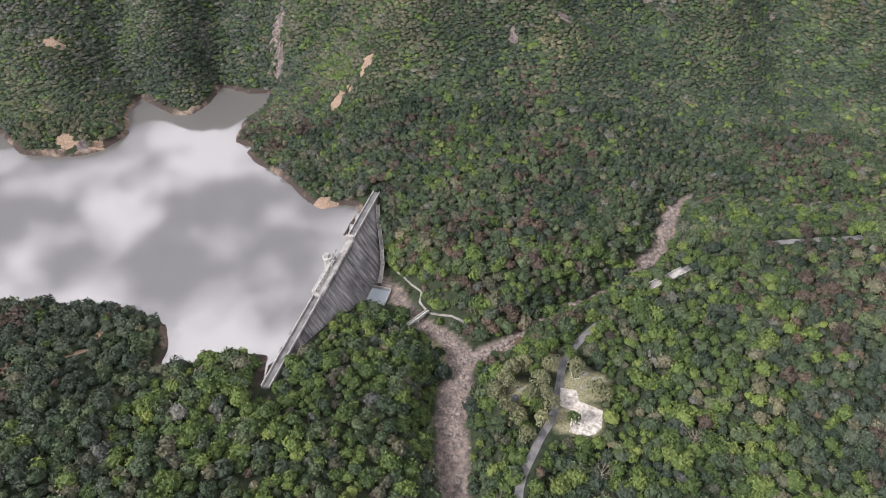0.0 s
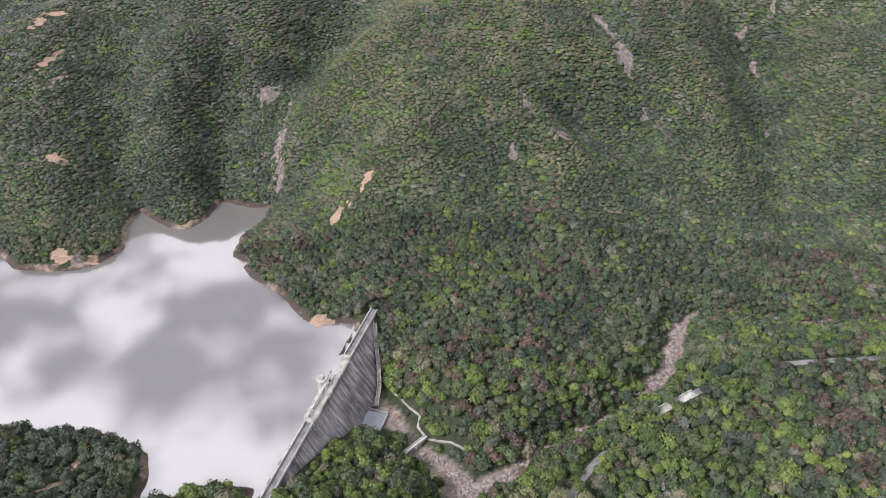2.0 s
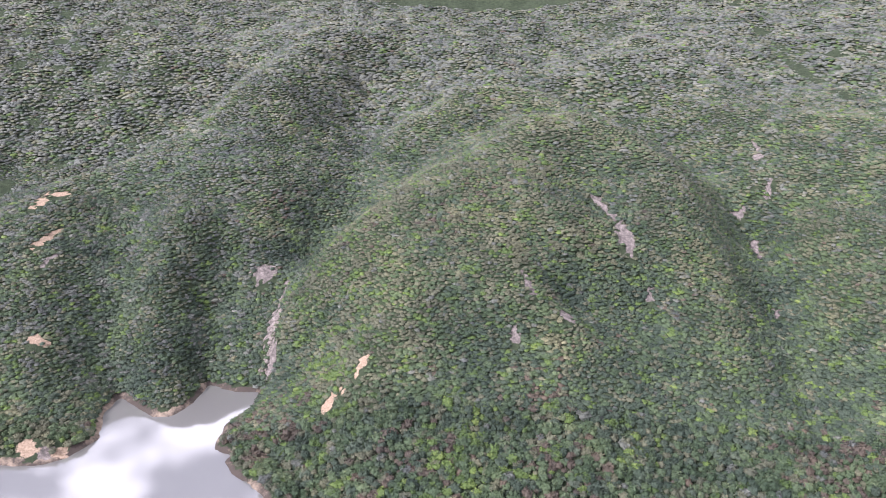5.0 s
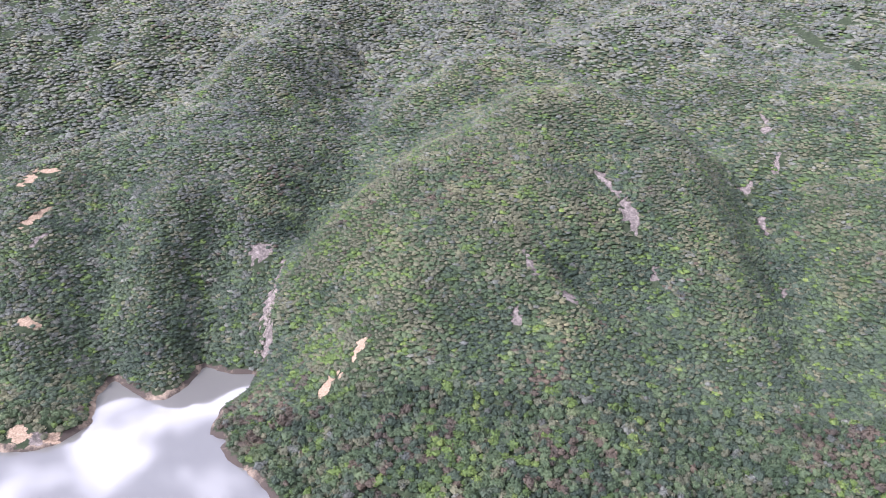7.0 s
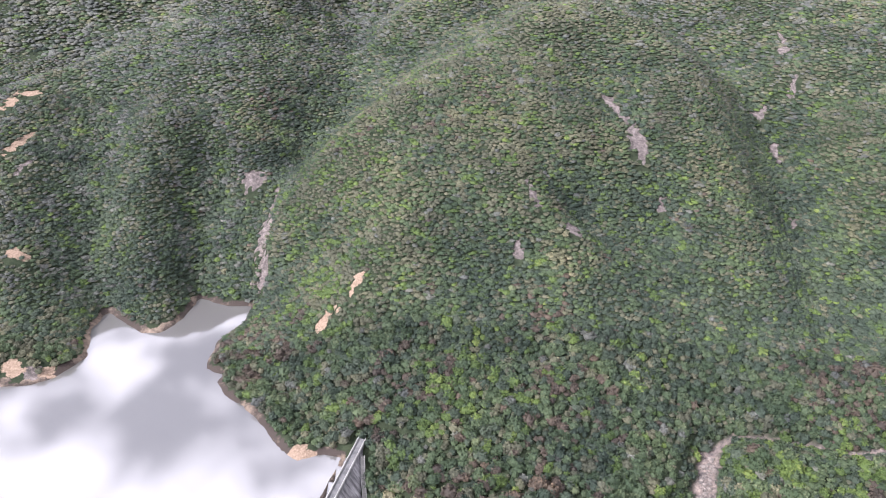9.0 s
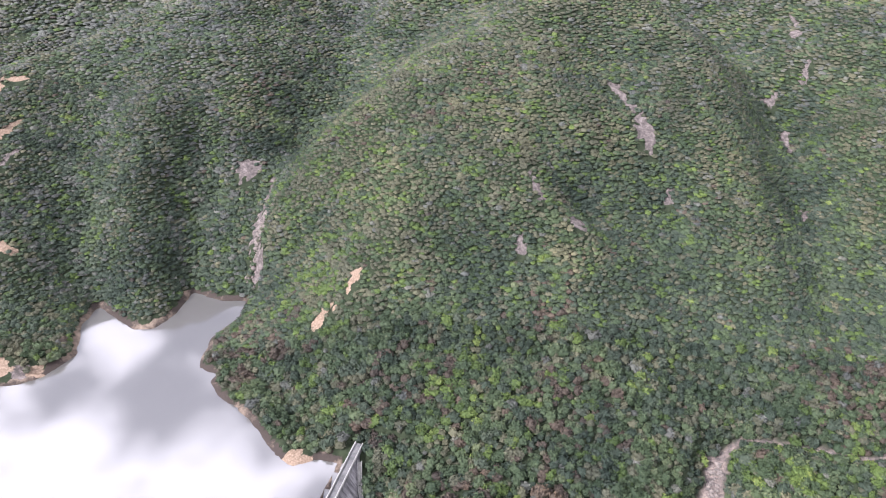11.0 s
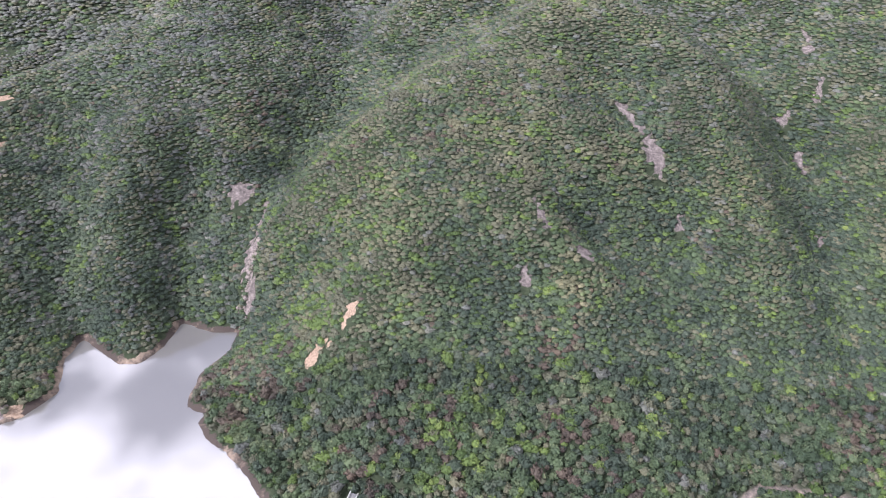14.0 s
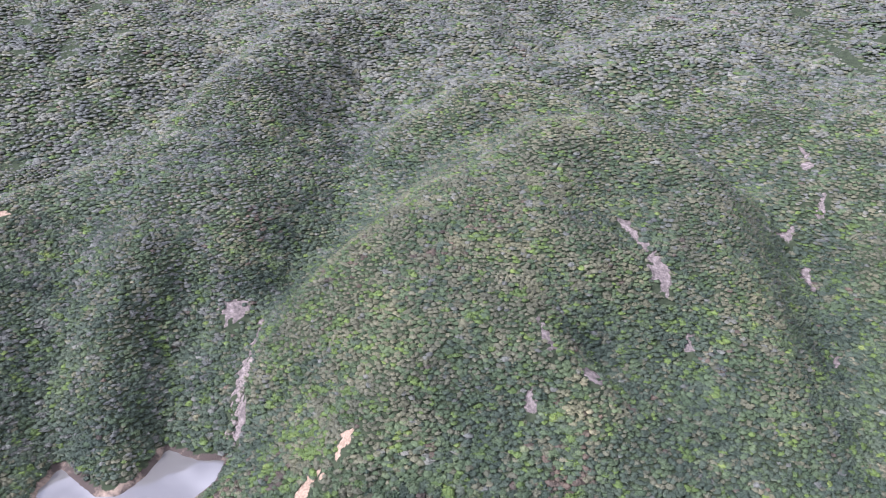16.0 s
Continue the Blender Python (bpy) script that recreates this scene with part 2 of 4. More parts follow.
WEST_CREST = [(-268, 420, 12), (-284, 486, 41), (-300, 545, 76), (-318, 615, 107), (-322, 660, 116), (-300, 710, 123), (-275, 742, 131), (-248, 768, 142), (-236, 815, 160), (-215, 860, 184), (-195, 950, 203), (-150, 1050, 218)]
WEST_BACK = [(-370, 620, 105), (-430, 560, 90), (-330, 470, 25), (-390, 740, 62), (-345, 790, 78), (-310, 840, 100), (-290, 900, 120), (-270, 960, 146), (-420, 950, 130), (-386, 1000, 172), (-560, 950, 150)]
FAR_HILLS = [(-100, 980, 165), (-20, 960, 168), (-10, 1100, 212), (50, 1060, 200), (110, 1015, 172), (150, 1120, 178), (190, 960, 196), (290, 1040, 216), (390, 960, 186), (480, 1000, 215), (0, 1250, 232), (250, 1250, 246), (-300, 1200, 230), (550, 1200, 255),
             (-700, 1100, 240), (0, 1500, 330), (600, 1500, 350), (-600, 1500, 350), (0, 2000, 400), (900, 900, 220), (-900, 800, 200), (1200, 1500, 330), (-1200, 1500, 330)]
DAM_BANKS = [(-40, 240, -7), (-66, 228, 3), (-20, 218, -10), (-50, 192, 2), (-105, 172, 14), (-90, 205, 5), (-150, 150, 22), (-60, 150, 4), (-25, 180, -10), (-178, 228, 12), (-148, 228, 8), (-230, 210, 16), (-205, 245, 8),
             (-300, 230, 14), (-400, 200, 30), (-70, 250, -3), (-58, 262, -14), (-45, 280, -21)]
ROAD_BANKS = [(28, 225, -15), (30, 190, -18), (88, 228, -9), (130, 262, -6), (137, 200, -8), (196, 250, 3), (85, 245, -9), (100, 180, -12),
              (270, 240, 3), (220, 190, -4), (330, 280, 8), (420, 220, 14), (160, 330, -8), (180, 350, -5), (230, 345, -3), (300, 350, 2), (0, 0, -20), (200, 0, 0), (-200, 0, 20), (-500, 0, 40), (500, 0, 10), (160, 130, -8), (-300, 100, 30)]

CONTROL = np.array(SPUR_CREST + SPUR_WEST + SPUR_FACE + EAST_EDGE + EAST_GULLY + EAST_FLANK + EAST_STREAM + EAST_HILL + RAVINE + WEST_NOSE + MIDDLE_GULLY
                   + MIDDLE_NOSE + WEST_GULLY + WEST_CREST + WEST_BACK + FAR_HILLS + DAM_BANKS + ROAD_BANKS, float)


def _tps(d2):
    return 0.5 * d2 * np.log(d2 + 1e-9)


_c = CONTROL[:, :2] / 100
_k = _tps(((_c[:, None] - _c[None]) ** 2).sum(-1)) + 0.02 * np.eye(len(_c))
_p = np.c_[np.ones(len(_c)), _c]
_w = np.linalg.solve(np.block([[_k, _p], [_p.T, np.zeros((3, 3))]]), np.r_[CONTROL[:, 2], np.zeros(3)])


def broad(x, y):
    """The land's height from its ridges and valleys alone."""
    out = np.empty(len(x))
    for s in range(0, len(x), 40000):
        q = np.c_[x[s:s + 40000], y[s:s + 40000]] / 100
        d2 = ((q[:, None] - _c[None]) ** 2).sum(-1)
        out[s:s + 40000] = _tps(d2) @ _w[:len(_c)] + _w[-3] + q @ _w[-2:]
    return out


def waves(x, y, scale, seed):
    """Smooth unevenness between -1 and 1, from a few turned waves."""
    rng = np.random.RandomState(seed)
    out = np.zeros(len(x))
    for k in range(10):
        a, ph, f = rng.uniform(0, 6.28), rng.uniform(0, 6.28), rng.uniform(0.6, 1.7) / scale * 6.28
        out += np.sin((x * math.cos(a) + y * math.sin(a)) * f + ph + 1.3 * np.sin((x * math.sin(a) - y * math.cos(a)) * f * 0.6 + ph * 2))
    return out / 5.0


def off_line(x, y, line):
    """Distance to a broken line, and its height there."""
    best, high = np.full(len(x), 1e9), np.zeros(len(x))
    for (ax, ay, az), (bx, by, bz) in zip(line, line[1:]):
        ux, uy = bx - ax, by - ay
        t = np.clip(((x - ax) * ux + (y - ay) * uy) / (ux * ux + uy * uy), 0, 1)
        d = np.hypot(x - ax - t * ux, y - ay - t * uy)
        near = d < best
        best, high = np.where(near, d, best), np.where(near, az + t * (bz - az), high)
    return best, high


def off_shape(x, y, shape):
    """Signed distance to a closed outline, negative within."""
    d, _ = off_line(x, y, [(*p, 0) for p in shape + shape[:1]])
    inside = np.zeros(len(x), bool)
    for (ax, ay), (bx, by) in zip(shape, shape[1:] + shape[:1]):
        if ay != by:
            inside ^= ((ay > y) != (by > y)) & (x < (bx - ax) * (y - ay) / (by - ay) + ax)
    return np.where(inside, -d, d)


def ease(a, b, v):
    t = np.clip((v - a) / (b - a), 0, 1)
    return t * t * (3 - 2 * t)


# the dam: a straight wall between two abutments
DAM_A, DAM_B, CREST = Vector((-84.5, 206.0, 0)), Vector((-45.0, 355.0, 0)), 5.0
DAM_U = (DAM_B - DAM_A).normalized()
DAM_N = Vector((DAM_U.y, -DAM_U.x, 0))          # downstream
DAM_LEN = (DAM_B - DAM_A).length


def river_width(y):
    return np.where(y < 235, 6.5 + np.clip((235 - y) / 40, 0, 1) * 0.8, 4.2)


def land(x, y, parts=False):
    """Height of the ground at points, with shore, river beds and road benches cut in."""
    x, y = np.asarray(x, float), np.asarray(y, float)
    far = ease(500, 1100, y)
    h = broad(x, y) + waves(x, y, 70, 3) * (1.4 + 3 * far) + waves(x, y, 26, 4) * 0.8 + far * 5 * waves(x, y, 190, 5)
    lake = off_shape(x, y, LAKE)
    shore = 0.55 * lake + 0.8 * waves(x, y, 18, 6)
    side = (x - DAM_A.x) * DAM_N.x + (y - DAM_A.y) * DAM_N.y
    dry = np.where((side < 2) & (y > 150), np.maximum(h, 1.5), h)
    h = np.where(lake > 0, shore + (dry - shore) * ease(0, 22, lake), np.maximum(lake * 0.7, -12))
    # downstream of the dam the ground falls away from the wall itself
    along, out = (x - DAM_A.x) * DAM_U.x + (y - DAM_A.y) * DAM_U.y, (x - DAM_A.x) * DAM_N.x + (y - DAM_A.y) * DAM_N.y
    t = np.clip(along / DAM_LEN, 0, 1)
    toe = CREST - 1.5 - 24.5 * np.minimum(1, np.minimum((t / 0.60) ** 1.7, ((1 - t) / 0.34) ** 0.9))
    w = ease(42, 16, out) * ((out > -3) & (along > -12) & (along < DAM_LEN + 12))
    h = h + (np.minimum(toe, h + 3) - h) * w
    dr, zr = off_line(x, y, RIVER)
    ds, zs = off_line(x, y, SIDE)
    dd, zd = off_line(x, y, ROAD)
    dp = off_shape(x, y, PAD)
    wr = river_width(y) + 3.5 * np.exp(-((x - 8) ** 2 + (y - 248) ** 2) / 150) + 1.5 * waves(x, y, 30, 8)
    ws = np.where(np.hypot(x - 132, y - 335) < 34, 5.0, np.where(x > 158, 1.4, np.where(x > 50, 2.6, 3.8))) + 1.0 * waves(x, y, 22, 9)
    rough = 0.35 * waves(x, y, 7, 11)
    h = zr + rough + (h - zr - rough) * ease(wr * 0.9, wr * 0.9 + 20, dr)
    h = zs + rough + (h - zs - rough) * ease(ws * 0.85, ws * 0.85 + 15, ds)
    h = zd - 0.05 + (h - zd + 0.05) * ease(2.8, 9, dd)
    yard = np.minimum(dp, np.hypot((x - 70) / 1.1, y - 221) - 9.5)
    for cx, cy, cr in YARDS:
        yard = np.minimum(yard, np.hypot(x - cx, y - cy) - cr)
    h = -11.08 + (h + 11.08) * ease(1.5, 9, yard)
    if not parts:
        return h
    return h, dict(lake=lake, river=dr - wr, side=ds - ws, road=dd, pad=dp, yard=yard, along=along, out=out)


# bare scars: x, y, half length, half width, turn, kind (0 clay, 1 rock)
SCARS = [(-53, 453, 4.4, 2.8, 45, 0), (-57, 447, 3.0, 1.5, 70, 0), (-74, 437, 5.2, 3.2, 20, 0), (-66, 441, 3, 1.2, 120, 0), (47, 476, 4.5, 3, 80, 1), (85, 499, 6, 6, 0, 1), (60, 512, 9, 2.6, 110, 1),
         (140, 573, 11, 6, 105, 1), (126, 609, 8, 2.8, 130, 1), (133, 594, 10, 2.6, 115, 1), (154, 536, 5, 3, 90, 1), (-147, 578, 9, 6.5, 20, 1), (268, 622, 13, 4, 85, 1), (262, 557, 4, 3, 0, 1),
         (302, 727, 6, 4, 110, 1), (307, 748, 10, 1.6, 95, 1), (263, 662, 8, 4, 30, 1), (295, 676, 8, 2.5, 60, 1), (-130, 530, 13, 3.6, 80, 1), (-126, 505, 9, 3, 95, 1), (-127, 560, 13, 2.4, 85, 1),
         (-168, 232, 9, 0.9, 100, 0), (-171, 219, 6, 1.3, 60, 0), (-285, 489, 6, 2.5, 5, 0), (-338, 608, 7, 4.5, 60, 0), (-327, 622, 9, 3, 10, 0), (-314, 570, 13, 2, 70, 0), (-303, 550, 9, 1.6, 75, 1),
         (-256, 412, 4, 5, 80, 0), (-237, 414, 4, 4, 80, 0), (-247, 411, 4, 3.5, 70, 1), (-75, 350, 9, 3, 0, 0), (112, 950, 9, 5, 0, 1), (274, 1060, 10, 6, 0, 1), (354, 1083, 14, 4, 120, 1), (469, 1048, 12, 4, 120, 1)]


def scar_cover(x, y):
    clay, rock = np.zeros(len(x)), np.zeros(len(x))
    for sx, sy, a, bb, turn, kind in SCARS:
        c, s = math.cos(radians(turn)), math.sin(radians(turn))
        u, v = ((x - sx) * c + (y - sy) * s) / (1.15 * a), (-(x - sx) * s + (y - sy) * c) / (1.3 * bb)
        near = np.hypot(u, v) < 2.5
        m = np.zeros(len(x))
        if near.any():
            m[near] = 1 - ease(0.88, 1.06, np.hypot(u, v)[near] + 0.45 * waves(x[near], y[near], 7, 21) + 0.2 * waves(x[near], y[near], 3.5, 22))
        if kind:
            rock = np.maximum(rock, m)
        else:
            clay = np.maximum(clay, m)
    return clay, rock


# ---------------------------------------------------------------- ground
def axis(parts):
    out = [parts[0][0]]
    for a, bb, step in parts:
        out += list(np.linspace(a, bb, max(1, round((bb - a) / step)) + 1)[1:])
    return np.array(out)


gx = axis([(-4000, -1200, 400), (-1200, -420, 26), (-420, -200, 3.6), (-200, 180, 2.6), (180, 420, 4), (420, 1200, 26), (1200, 4000, 400)])
gy = axis([(-2500, -100, 300), (-100, 130, 23), (130, 400, 2.6), (400, 640, 2.8), (640, 900, 5.5), (900, 1700, 20), (1700, 4200, 250)])
X, Y = [a.ravel() for a in np.meshgrid(gx, gy)]
G, site = land(X, Y, True)
edge = np.maximum(np.abs(X) - 1200, 0)
G = G + edge * 0.05
clay, rock = scar_cover(X, Y)
riverbed = np.maximum(1 - ease(-0.3, 1.6, site["river"]), 1 - ease(-0.3, 1.6, site["side"])) * (Y < 420)
strand = (1 - ease(2.6, 4.2, site["lake"] + 0.9 * waves(X, Y, 12, 31))) * (site["out"] < 2)
verge = 1 - ease(0.7, 1.1, np.hypot((X + 4 - 0.25 * (253 - Y)) / 4.0, (Y - 252) / 11))
riverbed = riverbed * (1 - verge)
yard = np.maximum(1 - ease(-0.5, 2.0, site["yard"]), verge)
nx, ny = len(gx), len(gy)
me = bpy.data.meshes.new("ground")
i = (np.arange(ny - 1)[:, None] * nx + np.arange(nx - 1)[None]).ravel()
quads = np.c_[i, i + 1, i + nx + 1, i + nx]


def raw_mesh(name, verts, faces, smooth=False):
    """A mesh from arrays of places and of equal-sided faces."""
    me = bpy.data.meshes.new(name)
    k = faces.shape[1]
    me.vertices.add(len(verts))
    me.vertices.foreach_set("co", np.ascontiguousarray(verts, np.float32).ravel())
    me.loops.add(faces.size)
    me.loops.foreach_set("vertex_index", np.ascontiguousarray(faces, np.int32).ravel())
    me.polygons.add(len(faces))
    me.polygons.foreach_set("loop_start", np.arange(0, faces.size, k, dtype=np.int32))
    me.polygons.foreach_set("loop_total", np.full(len(faces), k, np.int32))
    me.polygons.foreach_set("use_smooth", np.full(len(faces), smooth))
    me.update(calc_edges=True)
    return me


me = raw_mesh("ground", np.c_[X, Y, G], quads, True)
for name, values in (("clay", clay), ("rock", rock), ("riverbed", riverbed), ("strand", strand), ("yard", yard)):
    at = me.attributes.new(name, "FLOAT", "POINT")
    at.data.foreach_set("value", values.astype(np.float32))

M_GROUND, n, l, b = material("hillside_ground", 0.95, 0.1)


def cover(name):
    a = n.new("ShaderNodeAttribute")
    a.attribute_name = name
    return a.outputs["Fac"]


def ragged(fac):
    """The cover's edge broken up by the relief."""
    off = n.new("ShaderNodeMath")
    off.operation = "MULTIPLY_ADD"
    l.new(noise_node(n, l, 0.45, 6.0, None, 0.7), off.inputs[0])
    off.inputs[1].default_value = 1.5
    off.inputs[2].default_value = -0.75
    add = n.new("ShaderNodeMath")
    l.new(fac, add.inputs[0])
    l.new(off.outputs[0], add.inputs[1])
    return ramp_node(n, l, add.outputs[0], (0.40, (0.0, 0.0, 0.0)), (0.58, (1.0, 1.0, 1.0)))


grain = noise_node(n, l, 0.9, 6.0, None, 0.7)
col = ramp_node(n, l, noise_node(n, l, 0.2, 5.0), (0.3, (0.022, 0.030, 0.018)), (0.7, (0.050, 0.062, 0.036)))
col = blend(n, l, cover("yard"), col, ramp_node(n, l, grain, (0.35, (0.13, 0.14, 0.06)), (0.62, (0.34, 0.31, 0.22))))
col = blend(n, l, ragged(cover("strand")), col, ramp_node(n, l, noise_node(n, l, 0.045, 6.0, None, 0.7), (0.50, (0.065, 0.052, 0.046)), (0.66, (0.31, 0.24, 0.185))))
col = blend(n, l, cover("riverbed"), col, ramp_node(n, l, noise_node(n, l, 0.28, 8.0, None, 0.75), (0.38, (0.085, 0.075, 0.072)), (0.47, (0.165, 0.138, 0.128)), (0.57, (0.25, 0.20, 0.175)), (0.70, (0.44, 0.36, 0.30))))
col = blend(n, l, ragged(cover("rock")), col, ramp_node(n, l, noise_node(n, l, 0.35, 8.0, None, 0.75), (0.36, (0.07, 0.062, 0.058)), (0.5, (0.145, 0.122, 0.115)), (0.70, (0.31, 0.265, 0.25))))
col = blend(n, l, ragged(cover("clay")), col, ramp_node(n, l, grain, (0.35, (0.17, 0.12, 0.085)), (0.65, (0.37, 0.275, 0.205))))
l.new(col, b.inputs["Base Color"])
bump(n, l, b, grain, 0.8, 0.7)
me.materials.append(M_GROUND)
ground = tagged(new("ground", me), "steep wooded hillsides with bare earth scars and stony river beds", "ground", kind="structure")


# ---------------------------------------------------------------- helpers for things
def part(name, bm, mat, parent=None, label="", smooth=False):
    me = bpy.data.meshes.new(name)
    bm.to_mesh(me)
    bm.free()
    if smooth:
        for f in me.polygons:
            f.use_smooth = True
    me.materials.append(mat)
    ob = new(name, me)
    if parent:
        ob.parent = parent
    if label:
        ob["label"] = label
    return ob


def thing(name, label, category, at=(0, 0, 0), turn=0.0, group="", kind=""):
    ob = tagged(new(name), label, category, group, kind)
    ob.matrix_world = Matrix.Translation(at) @ Matrix.Rotation(turn, 4, "Z")
    return ob


def block(bm, lo, hi, bevel=0.0):
    r = bmesh.ops.create_cube(bm, size=1.0)
    for v in r["verts"]:
        v.co = Vector([(a + c) / 2 + p * (c - a) for a, c, p in zip(lo, hi, v.co)])
    if bevel:
        bmesh.ops.bevel(bm, geom=[e for e in bm.edges if all(v in r["verts"] for v in e.verts)], offset=bevel, segments=1, affect="EDGES")
    return bm


def beam(bm, a, bb, r, sides=6):
    a, bb = Vector(a), Vector(bb)
    m = Matrix.Translation((a + bb) / 2) @ (bb - a).to_track_quat("Z", "Y").to_matrix().to_4x4()
    bmesh.ops.create_cone(bm, cap_ends=True, segments=sides, radius1=r, radius2=r, depth=(bb - a).length, matrix=m)
    return bm


def ribbon(line, half, lift, thick, per=2.0):
    """A road slab along a broken line, rounded through its corners, with a top and sides."""
    pts = [Vector(p) for p in line]
    out = []
    for k in range(len(pts) - 1):
        p0, p1, p2, p3 = pts[max(k - 1, 0)], pts[k], pts[k + 1], pts[min(k + 2, len(pts) - 1)]
        for s in range(max(2, int((p2 - p1).length / per))):
            t = s / max(2, int((p2 - p1).length / per))
            out.append(0.5 * ((2 * p1) + (p2 - p0) * t + (2 * p0 - 5 * p1 + 4 * p2 - p3) * t * t + (3 * p1 - p0 - 3 * p2 + p3) * t ** 3))
    out.append(pts[-1])
    bm = bmesh.new()
    rings = []
    for k, p in enumerate(out):
        d = (out[min(k + 1, len(out) - 1)] - out[max(k - 1, 0)])
        side = Vector((d.y, -d.x, 0)).normalized() * half
        up, dn = Vector((0, 0, lift)), Vector((0, 0, lift - thick))
        rings.append([bm.verts.new(p + q) for q in (-side + dn, -side + up, side + up, side + dn)])
    for r0, r1 in zip(rings, rings[1:]):
        for k in range(3):
            bm.faces.new((r0[k], r0[k + 1], r1[k + 1], r1[k]))
    bmesh.ops.recalc_face_normals(bm, faces=bm.faces)
    return bm


# ---------------------------------------------------------------- water
bm = bmesh.new()
wide = [bm.verts.new((x, y, 0)) for x, y in ((-1000, 205), (-84.2, 205), (-44.5, 355.6), (-60, 560), (-1000, 560))]
bm.faces.new(wide)
tagged(part("water", bm, M_WATER), "calm silvery reservoir water reflecting broken cloud", "water", kind="structure")

# ---------------------------------------------------------------- dam
def dam_frame():
    return Matrix(((DAM_U.x, DAM_N.x, 0, DAM_A.x), (DAM_U.y, DAM_N.y, 0, DAM_A.y), (0, 0, 1, 0), (0, 0, 0, 1)))


SPILL = (62.0, 112.0)                            # the overflow section, metres along the crest
dam = thing("dam", "tall grey masonry gravity dam with streaked face and pale parapets", "dam")
dam.matrix_world = dam_frame()


def wall_run(s0, s1, top, step=4.0):
    """A stretch of the wall: upright water face, flat crest, battered air face."""
    bm = bmesh.new()
    rings = []
    for s in np.linspace(s0, s1, max(2, int((s1 - s0) / step) + 1)):
        foot = -24.0
        prof = [(-0.2, -14.0), (-0.2, top), (4.0, top), (4.1, top - 3.0), (6.5, top - 7.0), (3.6 + 0.62 * (top - foot) - 1.0, foot)]
        rings.append([bm.verts.new((s, o, z)) for o, z in prof])
    for r0, r1 in zip(rings, rings[1:]):
        for k in range(len(r0) - 1):
            bm.faces.new((r0[k], r1[k], r1[k + 1], r0[k + 1]))
    bm.faces.new(rings[0])
    bm.faces.new(rings[-1])
    bmesh.ops.recalc_face_normals(bm, faces=bm.faces)
    return bm


part("body", wall_run(0.8, SPILL[0], CREST), M_STONE, dam)
part("body", wall_run(SPILL[1], DAM_LEN + 3, CREST), M_STONE, dam)
part("spillway_crest", wall_run(SPILL[0] + 0.003, SPILL[1] - 0.003, CREST - 1.3), M_STONE, dam, "lower overflow section of the wall")
bm = bmesh.new()
block(bm, (SPILL[0] + 0.4, 0.0, CREST - 1.29), (SPILL[1] - 0.4, 3.4, CREST - 1.05), 0.05)
part("sill", bm, M_CONCRETE, dam, "plain concrete overflow sill")
for s0, s1 in ((0.8, SPILL[0]), (SPILL[1], DAM_LEN + 3)):
    bm = bmesh.new()
    block(bm, (s0, 0.2, CREST + 0.004), (s1, 3.55, CREST + 0.08))
    part("walkway", bm, M_ROAD, dam, "grey concrete walkway")
    for o in (-0.3, 3.7):
        bm = bmesh.new()
        block(bm, (s0, o, CREST - 0.3), (s1, o + 0.42, CREST + 1.15), 0.06)
        part("parapet", bm, M_PALE, dam, "pale rendered parapet")
for s in (SPILL[0] + 0.5, SPILL[1] - 0.5):
    bm = bmesh.new()
    block(bm, (s - 0.8, -0.5, CREST - 2), (s + 0.8, 4.2, CREST + 1.6), 0.12)
    block(bm, (s - 1.0, -0.7, CREST + 1.6), (s + 1.0, 4.4, CREST + 1.9), 0.08)
    part("end_pier", bm, M_CONCRETE, dam, "weathered concrete pier at the end of the overflow")
# footway over the overflow with slim piers and rails
bm = bmesh.new()
block(bm, (SPILL[0] + 1.8, -1.5, CREST + 0.55), (97, -0.3, CREST + 0.8), 0.03)
part("footway", bm, M_PALE, dam, "narrow pale footway")
for s in np.arange(SPILL[0] + 5, 97, 5.5):
    bm = bmesh.new()
    block(bm, (s - 0.35, -1.4, CREST - 3), (s + 0.35, -0.35, CREST + 0.55), 0.05)
    part("pier", bm, M_CONCRETE, dam)
for o in (-1.5, -0.3):
    bm = bmesh.new()
    for z in (1.3, 1.8):
        beam(bm, (SPILL[0] + 1.8, o, CREST + z), (97, o, CREST + z), 0.06)
    for s in np.arange(SPILL[0] + 2, 97.1, 2.0):
        beam(bm, (s, o, CREST + 0.8), (s, o, CREST + 1.8), 0.05)
    part("railing", bm, M_IRON, dam, "white iron railing")
# valve tower in the water by the wall
DM = dam_frame()
tower = thing("valve_tower", "pale concrete valve tower with railed top beside the dam", "tower")
tower.matrix_world = DM @ Matrix.Translation((90.5, -3.6, -1.0)) @ Matrix.Diagonal((0.8, 0.8, 1, 1))
bm = bmesh.new()
bmesh.ops.create_cone(bm, cap_ends=True, segments=12, radius1=3.0, radius2=2.7, depth=18, matrix=Matrix.Translation((0, 0, -1.5)))
part("shaft", bm, M_CONCRETE, tower)
bm = bmesh.new()
bmesh.ops.create_cone(bm, cap_ends=True, segments=12, radius1=3.3, radius2=3.3, depth=0.5, matrix=Matrix.Translation((0, 0, 7.75)))
part("deck", bm, M_PALE, tower)
bm = bmesh.new()
block(bm, (-1.2, -1.2, 8.0), (1.2, 1.2, 10.2), 0.05)
block(bm, (-1.5, -1.5, 10.2), (1.5, 1.5, 10.45), 0.04)
part("gear_house", bm, M_CONCRETE, tower)
bm = bmesh.new()
